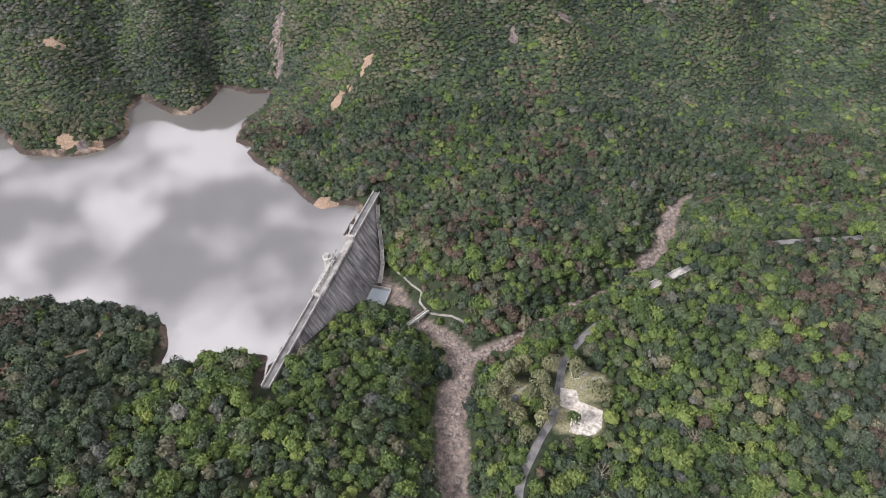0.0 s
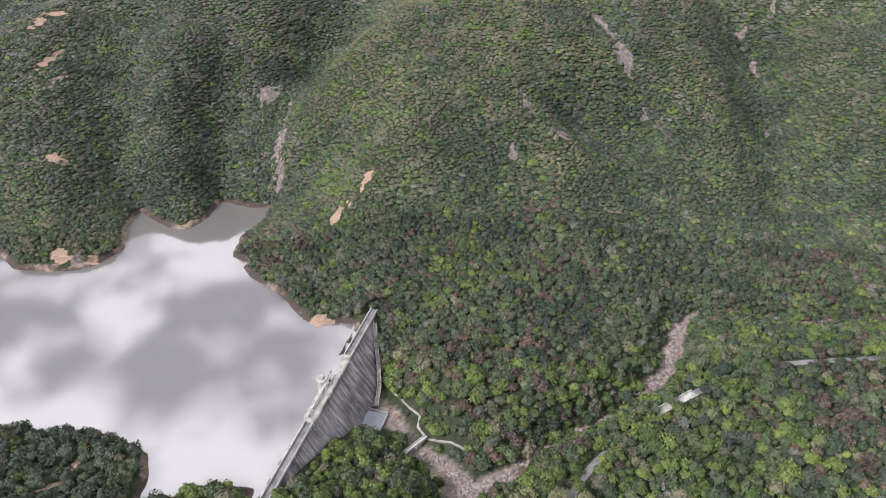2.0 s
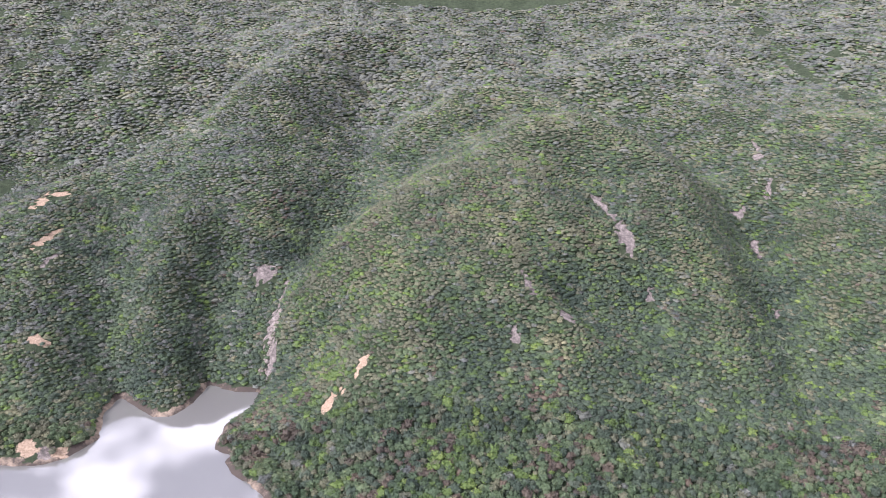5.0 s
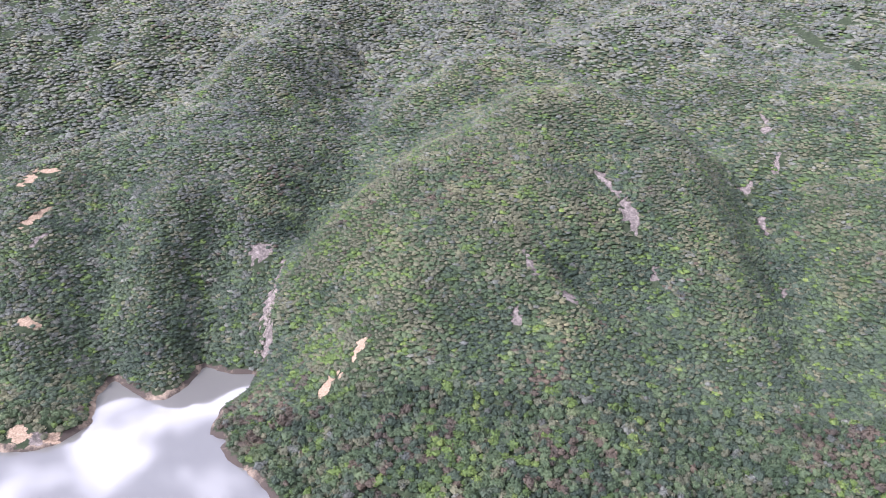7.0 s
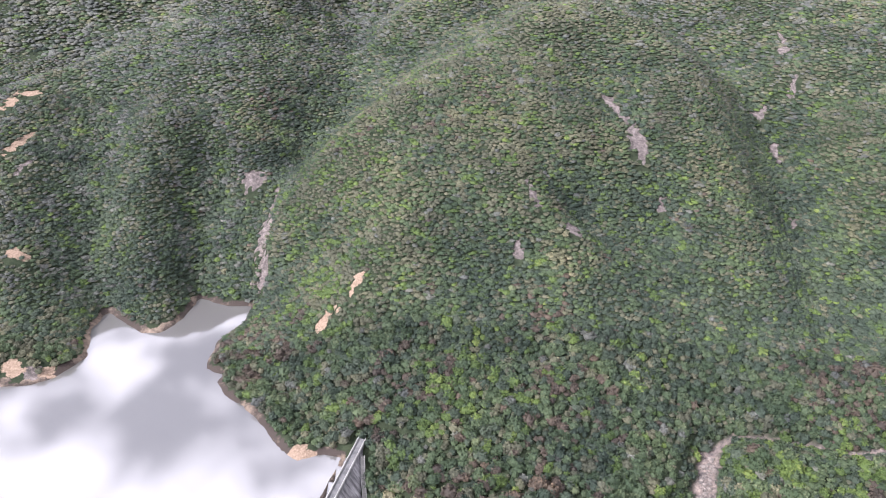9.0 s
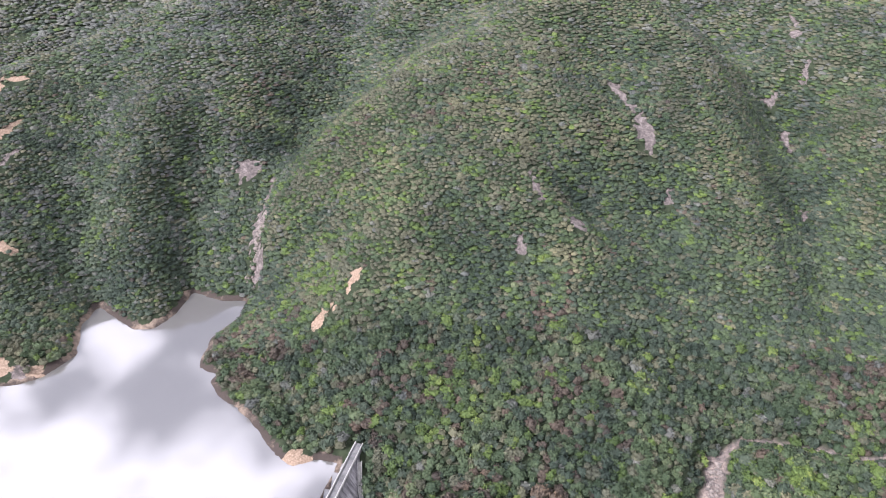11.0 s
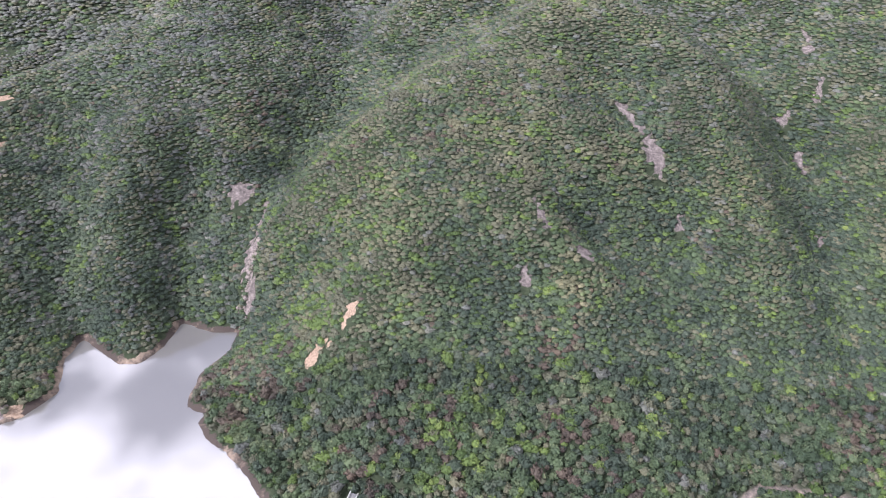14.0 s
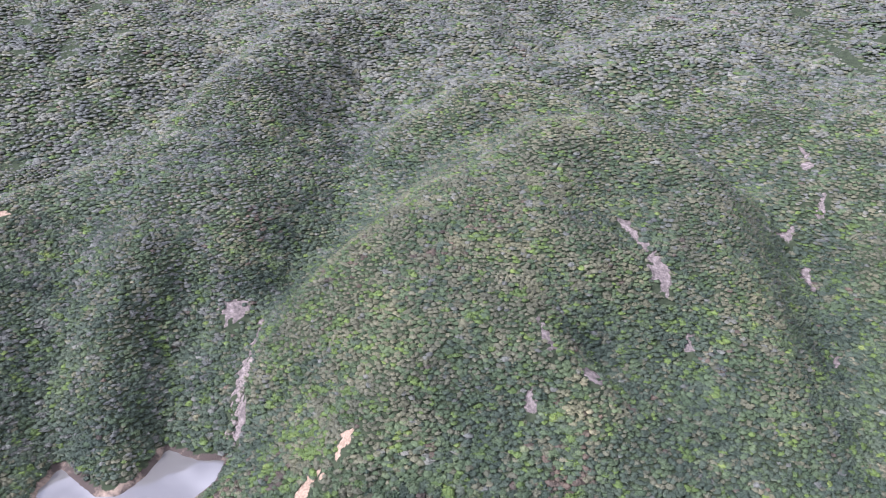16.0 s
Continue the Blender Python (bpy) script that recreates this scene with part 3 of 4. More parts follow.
for z in (8.6, 9.2):
    for k in range(12):
        a0, a1 = 2 * math.pi * k / 12, 2 * math.pi * (k + 1) / 12
        beam(bm, (3.15 * math.cos(a0), 3.15 * math.sin(a0), z), (3.15 * math.cos(a1), 3.15 * math.sin(a1), z), 0.07)
for k in range(12):
    a0 = 2 * math.pi * k / 12
    beam(bm, (3.15 * math.cos(a0), 3.15 * math.sin(a0), 8.0), (3.15 * math.cos(a0), 3.15 * math.sin(a0), 9.2), 0.06)
part("railing", bm, M_IRON, tower, "white iron railing")
bm = bmesh.new()
block(bm, (-0.9, 2.6, 6.2), (0.9, 5.2, 6.6), 0.04)
part("gangway", bm, M_PALE, tower)

# stilling basin and its weir under the wall
basin = thing("stilling_basin", "grey concrete stilling basin with still shallow water", "basin")
basin.matrix_world = DM @ Matrix.Translation((95.0, 20.0, -20.4)) @ Matrix.Diagonal((0.75, 0.8, 1, 1))
bm = bmesh.new()
block(bm, (-9, -4, -0.8), (9, 11, -0.2))
part("floor_slab", bm, M_CONCRETE, basin)
bm = bmesh.new()
block(bm, (-8.4, -3.6, -0.19), (8.4, 10.4, 0.15))
part("pool_water", bm, M_POOL, basin, "flat grey water")
for lo, hi in (((-9, -4, -0.19), (-8.4, 11, 1.0)), ((8.4, -4, -0.19), (9, 11, 1.4)), ((-8.39, 10.4, -0.19), (8.39, 11, 0.6))):
    bm = bmesh.new()
    block(bm, lo, hi, 0.05)
    part("side_wall", bm, M_CONCRETE, basin)
house = thing("gauge_house", "small pale flat-roofed gauge house at the dam's foot", "hut")
house.matrix_world = DM @ Matrix.Translation((83, 17.5, -20.0))
bm = bmesh.new()
block(bm, (-1.7, -1.7, -1), (1.7, 1.7, 2.8), 0.05)
part("wall", bm, M_PALE, house)
bm = bmesh.new()
block(bm, (-2.0, -2.0, 2.8), (2.0, 2.0, 3.1), 0.05)
part("roof", bm, M_CONCRETE, house)
bm = bmesh.new()
block(bm, (-0.45, 1.7, -0.5), (0.45, 1.76, 1.6))
part("door", bm, M_DARKMETAL, house, "dark metal door")

# stepped path that climbs the far abutment
steps_line = [(104, 21, -19.5), (116, 18.8, -15.5), (127, 14.5, -9), (138, 9.3, -3), (148, 5.6, 2.5)]
stair = thing("stairway", "long pale concrete stairway with low walls beside the dam", "stairs")
stair.matrix_world = DM
for (a0, o0, z0), (a1, o1, z1) in zip(steps_line, steps_line[1:]):
    count = max(6, int(abs(z1 - z0) / 0.4))
    bm = bmesh.new()
    top = []
    for k in range(count):
        t0, t1 = k / count, (k + 1) / count
        z = z0 + (z1 - z0) * t1
        top += [(a0 + (a1 - a0) * t0, o0 + (o1 - o0) * t0, z), (a0 + (a1 - a0) * t1, o0 + (o1 - o0) * t1, z)]
    rows = [[bm.verts.new((s, o + q, z - d)) for q, d in ((-0.9, 2.5), (-0.9, 0), (0.9, 0), (0.9, 2.5))] for s, o, z in top]
    for r0, r1 in zip(rows, rows[1:]):
        for k in range(3):
            bm.faces.new((r0[k], r0[k + 1], r1[k + 1], r1[k]))
    bmesh.ops.recalc_face_normals(bm, faces=bm.faces)
    part("flight", bm, M_CONCRETE, stair)
    bm = bmesh.new()
    for q in (-1.05, 1.05):
        beam(bm, (a0, o0 + q, z0 + 0.9), (a1, o1 + q, z1 + 0.9), 0.16, 4)
        for k in range(5):
            t = (k + 0.5) / 5
            beam(bm, (a0 + (a1 - a0) * t, o0 + (o1 - o0) * t + q, z0 + (z1 - z0) * t - 0.6), (a0 + (a1 - a0) * t, o0 + (o1 - o0) * t + q, z0 + (z1 - z0) * t + 0.9), 0.08, 4)
    part("railing", bm, M_PALE, stair, "pale railing")

# footbridge over the river below the basin
fb0, fb1 = Vector((-21.5, 266.5, -19.2)), Vector((-9.0, 279.0, -18.6))
bridge = thing("footbridge", "slim pale concrete footbridge over the stony river", "bridge")
du = (fb1 - fb0).normalized()
dn = Vector((du.y, -du.x, 0))
for name, q, w, z0, z1 in (("deck", 0.0, 1.0, -0.35, 0.0), ("parapet", -0.85, 0.13, 0.004, 0.9), ("parapet", 0.85, 0.13, 0.004, 0.9)):
    bm = bmesh.new()
    vs = []
    for p in (fb0, fb1):
        vs.append([bm.verts.new(p + dn * (q + a) + Vector((0, 0, z))) for a, z in ((-w, z0), (w, z0), (w, z1), (-w, z1))])
    for k in range(4):
        bm.faces.new((vs[0][k], vs[0][(k + 1) % 4], vs[1][(k + 1) % 4], vs[1][k]))
    bm.faces.new(vs[0]), bm.faces.new(vs[1])
    bmesh.ops.recalc_face_normals(bm, faces=bm.faces)
    part(name, bm, M_PALE, bridge)
bm = bmesh.new()
mid = (fb0 + fb1) / 2
block(bm, (mid.x - 1.4, mid.y - 1.4, -24), (mid.x + 1.4, mid.y + 1.4, -19.26), 0.15)
part("pier", bm, M_CONCRETE, bridge)

def draped(line, lift=0.3):
    """A line laid on the ground."""
    out = []
    for (ax, ay), (bx, by) in zip(line, line[1:]):
        for t in (0.0, 0.25, 0.5, 0.75):
            out.append((ax + (bx - ax) * t, ay + (by - ay) * t))
    out.append(line[-1])
    return [(x, y, float(land([x], [y])[0]) + lift) for x, y in out]


# path from the footbridge along the foot of the hill
tagged(part("path", ribbon(draped([(-9, 279), (-3, 276.5), (4, 274), (11, 270)]), 0.6, 0.12, 0.8), M_CONCRETE), "narrow pale concrete path along the river bank", "path", kind="structure")
tagged(part("path", ribbon(draped([(-9, 279), (-14, 287), (-13, 292), (-19, 299), (-24, 306), (-30, 313)]), 0.6, 0.12, 0.8), M_CONCRETE), "narrow pale concrete path along the river bank", "path", kind="structure")

# ---------------------------------------------------------------- road, yard and bridge
tagged(part("road", ribbon(ROAD, 1.9, 0.08, 0.5), M_ROAD), "narrow grey asphalt service road through the trees", "road", kind="structure")
bm = bmesh.new()
face = bm.faces.new([bm.verts.new((x, y, -10.86)) for x, y in PAD])
if face.normal.z < 0:
    face.normal_flip()
r = bmesh.ops.extrude_face_region(bm, geom=[face])
for v in r["geom"]:
    if isinstance(v, bmesh.types.BMVert):
        v.co.z = -11.6
bmesh.ops.recalc_face_normals(bm, faces=bm.faces)
tagged(part("pavement", bm, M_PAD), "broken pale concrete yard beside the road", "pavement", kind="structure")

# road bridge with pale parapets and a concrete apron at the side river
rb = thing("road_bridge", "short road bridge with pale concrete parapets", "bridge")
a0, a1 = Vector((114, 286.4, -7.2)), Vector((136, 299.0, -5.8))
du = (a1 - a0).normalized()
dn = Vector((du.y, -du.x, 0))
for name, q, w, z0, z1, mat in (("deck", 0.0, 2.4, -0.9, 0.22, M_CONCRETE), ("parapet", -2.3, 0.2, 0.224, 1.2, M_PALE), ("parapet", 2.3, 0.2, 0.224, 1.2, M_PALE)):
    bm = bmesh.new()
    vs = []
    for p in (a0, a1):
        vs.append([bm.verts.new(p + dn * (q + a) + Vector((0, 0, z))) for a, z in ((-w, z0), (w, z0), (w, z1), (-w, z1))])
    for k in range(4):
        bm.faces.new((vs[0][k], vs[0][(k + 1) % 4], vs[1][(k + 1) % 4], vs[1][k]))
    bm.faces.new(vs[0]), bm.faces.new(vs[1])
    bmesh.ops.recalc_face_normals(bm, faces=bm.faces)
    part(name, bm, mat, rb)
bm = bmesh.new()
apron = [(116.0, 290.5, -8.2), (127.0, 296.5, -7.2), (124.0, 302.0, -9.0), (119, 304.0, -12.5), (114.0, 297.0, -12.5)]
lo = [bm.verts.new((x, y, z - 3)) for x, y, z in apron]
hi = [bm.verts.new(p) for p in apron]
bm.faces.new(hi)
bm.faces.new(lo)
for k in range(5):
    bm.faces.new((lo[k], lo[(k + 1) % 5], hi[(k + 1) % 5], hi[k]))
bmesh.ops.recalc_face_normals(bm, faces=bm.faces)
part("apron", bm, M_PALE, rb, "sloping pale concrete apron")

# ---------------------------------------------------------------- forest
LAVA = np.random.RandomState(7)


def leaf_cluster(rng, lumps, per, size, core=1):
    """A crown: inner mass, later toned dark as shade between the clumps, and clumps of small leaf faces about several
    boughs, within a unit radius. Returns places and triangles.
    """
    v, f = [], []
    if core:
        bm = bmesh.new()
        bmesh.ops.create_icosphere(bm, subdivisions=core, radius=1.0)
        bm.verts.ensure_lookup_table()
        shift = Vector(rng.uniform(-50, 50, 3))
        for w in bm.verts:
            k = (0.84 if core == 2 else 0.92) + 0.40 * noise.noise(w.co * 1.9 + shift) + rng.uniform(-0.07, 0.07)
            v.append((w.co.x * k, w.co.y * k, w.co.z * k * 0.85 - 0.05))
        f += [[w.index for w in q.verts] for q in bm.faces if q.calc_center_median().z > -0.3]
        bm.free()
    for k in range(lumps):
        a = 2.4 * k + rng.uniform(-0.4, 0.4)
        up = (k + 0.5) / lumps
        rad = math.sqrt(max(0.0, 1 - up * up)) * 0.72
        cx, cy, cz, r = rad * math.cos(a), rad * math.sin(a), up * 0.66 - 0.08, rng.uniform(0.30, 0.46)
        for _ in range(per):
            d = rng.normal(size=3)
            d[2] = abs(d[2]) * 0.9 - 0.15
            d /= np.linalg.norm(d)
            c = np.array((cx, cy, cz)) + d * r * rng.uniform(0.75, 1.1)
            nrm = d + rng.normal(size=3) * 0.45
            nrm /= np.linalg.norm(nrm)
            t = np.cross(nrm, rng.normal(size=3))
            t /= np.linalg.norm(t)
            s = np.cross(nrm, t)
            base = len(v)
            q = size * rng.uniform(0.7, 1.3)
            for ang in (0.0, 2.1, 4.2):
                ang += rng.uniform(-0.4, 0.4)
                v.append(tuple(c + q * (math.cos(ang) * t + math.sin(ang) * s)))
            f.append([base, base + 1, base + 2])
    return np.array(v), np.array(f), len(v) - 3 * lumps * per


PROTO = {"near": [leaf_cluster(LAVA, 13, 11, 0.17, 2) for _ in range(7)],
         "mid": [leaf_cluster(LAVA, 9, 8, 0.22, 1) for _ in range(7)],
         "slope": [leaf_cluster(LAVA, 5, 5, 0.27, 1) for _ in range(8)],
         "high": [leaf_cluster(LAVA, 4, 3, 0.26, 1) for _ in range(8)],
         "far": [leaf_cluster(LAVA, 4, 2, 0.28, 1) for _ in range(6)]}


def scatter(x0, x1, y0, y1, step, seed):
    rng = np.random.RandomState(seed)
    xs, ys = np.meshgrid(np.arange(x0, x1, step), np.arange(y0, y1, step * 0.92))
    xs[1::2] += step / 2
    x, y = xs.ravel() + rng.uniform(-0.42, 0.42, xs.size) * step, ys.ravel() + rng.uniform(-0.42, 0.42, xs.size) * step
    seen = (np.abs(x) < 14 + 0.635 * np.hypot(y, 270)) & (y > 118)
    return x[seen], y[seen]


def open_ground(x, y):
    """Where trees may stand, and how high the ground is."""
    z, s = land(x, y, True)
    clay, rock = scar_cover(x, y)
    below = scar_cover(x, y + 5.5)
    ok = (below[0] < 0.5) & (below[1] < 0.6) & (s["lake"] > 4.2 + 1.2 * waves(x, y, 14, 33)) & (s["river"] > 2.2) & (s["side"] > np.where(x > 158, 0.9, np.where((x > 40) & (x < 112), -1.2, 1.4))) & (s["road"] > np.where(x > 138, np.where((x > 200) & (x < 245), 2.3, 0.8), np.where((x > 76) & (x < 112), 0.5, np.where(y > 245, 3.2, 4.4)))) & (s["pad"] > 3.0) & (s["yard"] > 1.5) & (clay < 0.3) & (rock < 0.35)
    ok &= ~((s["out"] > -6) & (s["out"] < 4.5 + 0.62 * np.clip(CREST - z, 0, 26)) & (s["along"] > -7) & (s["along"] < DAM_LEN + 4))
    ok &= ~((s["along"] > 80) & (s["along"] < 106) & (s["out"] > 0) & (s["out"] < 33))
    ok &= ~((s["along"] >= 108) & (s["along"] < 150) & (s["out"] > 0) & (s["out"] < 24.5 - 0.4 * (s["along"] - 108)))
    for line, gap in (([(-21.5, 266.5, 0), (-9, 279, 0), (-3, 276.5, 0), (4, 274, 0), (11, 270, 0)], 2.2), ([(-9, 279, 0), (-14, 287, 0), (-13, 294, 0), (-22, 301, 0), (-34, 311, 0)], 2.2)):
        d, _ = off_line(x, y, line)
        ok &= d > gap
    ok &= ~((np.hypot((x - 42) / 13, (y - 215) / 23) < 1) & (waves(x, y, 5, 99) > -0.25))
    return ok, z


def blobs(x, y, places):
    out = np.zeros(len(x))
    for px, py, r in places:
        out = np.maximum(out, np.exp(-((x - px) ** 2 + (y - py) ** 2) / (r * r)))
    return out


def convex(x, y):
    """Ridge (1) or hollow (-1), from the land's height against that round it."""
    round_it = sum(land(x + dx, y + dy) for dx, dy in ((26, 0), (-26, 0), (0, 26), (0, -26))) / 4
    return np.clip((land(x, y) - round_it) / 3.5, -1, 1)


def species(x, y, z, lie, rng):
    """Which sort of tree grows where: 0 bright, 1 green, 2 dark, 3 olive, 4 rust, 5 haze grey, 6 haze pale."""
    w1, w2 = waves(x, y, 45, 41), waves(x, y, 110, 42)
    rust = blobs(x, y, [(20, 285, 32), (45, 310, 28), (5, 320, 22), (235, 262, 55), (265, 215, 65), (190, 262, 30), (-120, 432, 26), (-25, 390, 20), (60, 440, 14), (-60, 552, 11), (-58, 549, 9), (-145, 655, 16), (30, 600, 12), (-5, 560, 12), (270, 230, 50), (-215, 235, 30), (240, 400, 30), (70, 380, 22)])
    light = blobs(x, y, [(-40, 205, 45), (-5, 215, 30), (90, 260, 30), (130, 235, 32), (60, 290, 16), (30, 200, 30), (250, 345, 40), (180, 345, 24), (-100, 190, 40), (120, 180, 40), (10, 395, 26), (-75, 460, 24), (-85, 545, 25)])
    high = ease(50, 140, z)
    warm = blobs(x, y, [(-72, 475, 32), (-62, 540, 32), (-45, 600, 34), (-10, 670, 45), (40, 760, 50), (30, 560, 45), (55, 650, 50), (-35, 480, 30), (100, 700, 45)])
    # stretches of hillside with a larger share of dark trees
    dark_zones = blobs(x, y, [(-125, 600, 32), (-100, 670, 36), (225, 590, 32), (245, 540, 34), (262, 480, 34), (-215, 560, 36), (-170, 560, 26), (110, 440, 26), (180, 450, 26), (-300, 560, 34)])
    # dark leaves stand in for shade, mainly on the slope east of the road
    shade_spots = blobs(x, y, [(210, 185, 45), (255, 225, 40), (-190, 225, 45), (-170, 200, 30), (-220, 500, 40)])
    # the western hill gets more of the hazed grey leaves
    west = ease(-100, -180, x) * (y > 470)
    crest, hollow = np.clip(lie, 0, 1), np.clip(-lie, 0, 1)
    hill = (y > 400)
    p = np.c_[0.08 + 0.25 * hollow * hill + 1.0 * ease(340, 300, y) * ease(200, 150, x) * ease(-150, -100, x) + 1.0 * light * (1 - 0.8 * rust) + 0.45 * warm + 0.25 * np.clip(w1, 0, 1), 0.9 + 0.3 * w2, 0.5 + 0.1 * west - 0.35 * light + 3.2 * shade_spots + 1.3 * dark_zones + 1.3 * hollow * hill - 0.4 * warm - 0.3 * crest, 0.28 + 1.8 * warm + 0.9 * crest * hill + 0.6 * high * (1 - west) + 0.2 * np.clip(-w1, 0, 1), 0.012 + 1.5 * rust * (0.7 + 0.5 * w1), 0.03 + 0.08 * high + 0.55 * west, 0.1 * high * (y > 600)]
    # haze as colour: woods turn to greyer, paler leaves with distance
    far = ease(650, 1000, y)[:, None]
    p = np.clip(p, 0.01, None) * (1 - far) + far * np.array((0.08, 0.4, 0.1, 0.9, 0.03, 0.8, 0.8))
    p = np.cumsum(p / p.sum(1, keepdims=True), 1)
    # neighbours tend to be of one sort: the draw itself runs in drifts
    draw = 0.75 * waves(x, y, 17, 91) + rng.normal(0, 0.45, len(x))
    rank = np.empty(len(x))
    rank[np.argsort(draw)] = (np.arange(len(x)) + 0.5) / len(x)
    return np.minimum((rank[:, None] > p).sum(1), 6)


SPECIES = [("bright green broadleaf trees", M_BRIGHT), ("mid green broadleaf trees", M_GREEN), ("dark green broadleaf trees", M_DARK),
           ("olive green scrub and small trees", M_OLIVE), ("rusty brown withering trees", M_RUST), ("grey-green trees paled as by haze", M_HAZE_GREY), ("woods paled by distant haze", M_HAZE_PALE)]


def plant(x, y, z, size, kind, protos, rng, where, spread, flat, fleck):
    """One mesh a species, of all its crowns on a stretch of hillside."""
    for s, (label, mat) in enumerate(SPECIES):
        at = np.where(kind == s)[0]
        if not len(at):
            continue
        vs, fs, tones, base = [], [], [], 0
        pick = rng.randint(0, len(protos), len(at))
        for k, (pv, pf, inner) in enumerate(protos):
            mine = at[pick == k]
            if not len(mine):
                continue
            a = rng.uniform(0, 6.28, len(mine))
            c, q = np.cos(a)[:, None], np.sin(a)[:, None]
            r = size[mine][:, None]
            wx, wy = rng.uniform(0.8, 1.25, (2, len(mine)))[:, :, None]
            tall = flat * rng.uniform(0.75, 1.3, len(mine))[:, None]
            px = x[mine][:, None] + r * (pv[:, 0] * wx * c - pv[:, 1] * wy * q)
            py = y[mine][:, None] + r * (pv[:, 0] * wx * q + pv[:, 1] * wy * c)
            pz = z[mine][:, None] + r * (0.55 * flat * flat + pv[:, 2] * tall)
            vs.append(np.stack([px, py, pz], -1).reshape(-1, 3))
            fs.append((pf[None] + (np.arange(len(mine)) * len(pv))[:, None, None]).reshape(-1, 3) + base)
            base += len(mine) * len(pv)
            own = rng.normal(*spread, len(mine)) + 0.22 * waves(x[mine], y[mine], 35, 71)
            # core toned below its leaves: painted shade in the crown's gaps
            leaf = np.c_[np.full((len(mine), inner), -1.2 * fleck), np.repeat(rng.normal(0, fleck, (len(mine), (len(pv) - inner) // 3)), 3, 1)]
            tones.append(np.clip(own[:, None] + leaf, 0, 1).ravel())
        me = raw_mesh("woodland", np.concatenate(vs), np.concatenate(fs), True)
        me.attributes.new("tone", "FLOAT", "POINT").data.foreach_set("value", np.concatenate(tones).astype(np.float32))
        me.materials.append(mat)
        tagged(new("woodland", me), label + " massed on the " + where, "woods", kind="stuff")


for name, y0, y1, step, r0, r1, seed, where in (("near", 118, 330, 4.5, 1.9, 4.1, 51, "valley sides by the dam"), ("mid", 330, 430, 3.5, 2.1, 3.5, 52, "foot of the spur"), ("slope", 430, 640, 2.8, 2.1, 2.9, 55, "slopes of the spur"),
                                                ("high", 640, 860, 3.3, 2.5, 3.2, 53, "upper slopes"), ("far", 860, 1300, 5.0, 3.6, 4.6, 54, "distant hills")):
    rng = np.random.RandomState(seed)
    x, y = scatter(-1250, 1250, y0, y1, step, seed)
    x2, y2 = scatter(-1250, 1250, y0, y1, step, seed + 100)
    steep = np.hypot(land(x2 + 2, y2) - land(x2 - 2, y2), land(x2, y2 + 2) - land(x2, y2 - 2)) / 4
    more = rng.uniform(size=len(x2)) < np.clip((steep - 0.45) * 1.8, 0, 0.9)
    x, y = np.r_[x, x2[more]], np.r_[y, y2[more]]
    ok, z = open_ground(x, y)
    x, y, z = x[ok], y[ok], z[ok]
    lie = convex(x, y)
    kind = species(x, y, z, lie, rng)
    size = (r0 + (r1 - r0) * 1.25 * rng.uniform(0, 1, len(x)) ** 1.7) * (1 + 0.25 * waves(x, y, 60, 61)) * (1 - 0.14 * lie * (y > 400)) * np.where(kind == 3, 0.92, 1.0)
    # the narrower tone range of farther woods also stands for haze
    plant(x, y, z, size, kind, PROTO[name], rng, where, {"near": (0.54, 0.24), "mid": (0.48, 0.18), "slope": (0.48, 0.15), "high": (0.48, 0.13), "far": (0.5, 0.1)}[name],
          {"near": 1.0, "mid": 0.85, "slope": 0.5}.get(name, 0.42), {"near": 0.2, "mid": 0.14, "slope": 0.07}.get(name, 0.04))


# ---------------------------------------------------------------- boulders in the river beds
def stones(count, line, wide, r0, r1, seed, label):
    rng = np.random.RandomState(seed)
    bm = bmesh.new()
    bmesh.ops.create_icosphere(bm, subdivisions=1, radius=1.0)
    pv = np.array([v.co[:] for v in bm.verts])
    bm.faces.ensure_lookup_table()
    pf = np.array([[v.index for v in f.verts] for f in bm.faces])
    bm.free()
    seg = np.array(line, float)
    run = np.r_[0, np.cumsum(np.linalg.norm(np.diff(seg[:, :2], axis=0), axis=1))]
    s = rng.uniform(0, run[-1], count)
    x, y = np.interp(s, run, seg[:, 0]) + rng.normal(0, wide, count), np.interp(s, run, seg[:, 1]) + rng.normal(0, wide * 0.7, count)
    z = land(x, y)
    r = r0 + (r1 - r0) * rng.uniform(0, 1, count) ** 3
    shape = pv[None] * rng.uniform(0.75, 1.2, (count, len(pv), 1)) * np.c_[r * rng.uniform(0.8, 1.4, count), r, r * rng.uniform(0.5, 0.8, count)][:, None]
    v = shape + np.c_[x, y, z + r * 0.15][:, None]
    f = pf[None] + (np.arange(count) * len(pv))[:, None, None]
    me = raw_mesh("boulders", v.reshape(-1, 3), f.reshape(-1, 3))
    me.materials.append(M_ROCK)
    return tagged(new("boulders", me), label, "boulders", kind="stuff")


stones(1200, RIVER[2:8], 3.4, 0.2, 1.1, 81, "pale grey and tan boulders strewn over the river bed")
stones(1100, SIDE[:7], 2.2, 0.3, 1.7, 82, "large tan boulders tumbled down the side stream")
stones(160, SIDE[8:12], 1.1, 0.3, 1.0, 83, "tan boulders in the upper stream")
stones(260, [(-134, 494, 0), (-128, 522, 0), (-113, 555, 0)], 1.8, 0.5, 2.2, 84, "grey boulders in the steep ravine above the inlet")


# ---------------------------------------------------------------- trees by the road, each on its own trunk
def tree_mesh(seed, lumps, per, size):
    return leaf_cluster(np.random.RandomState(seed), lumps, per, size, core=0)


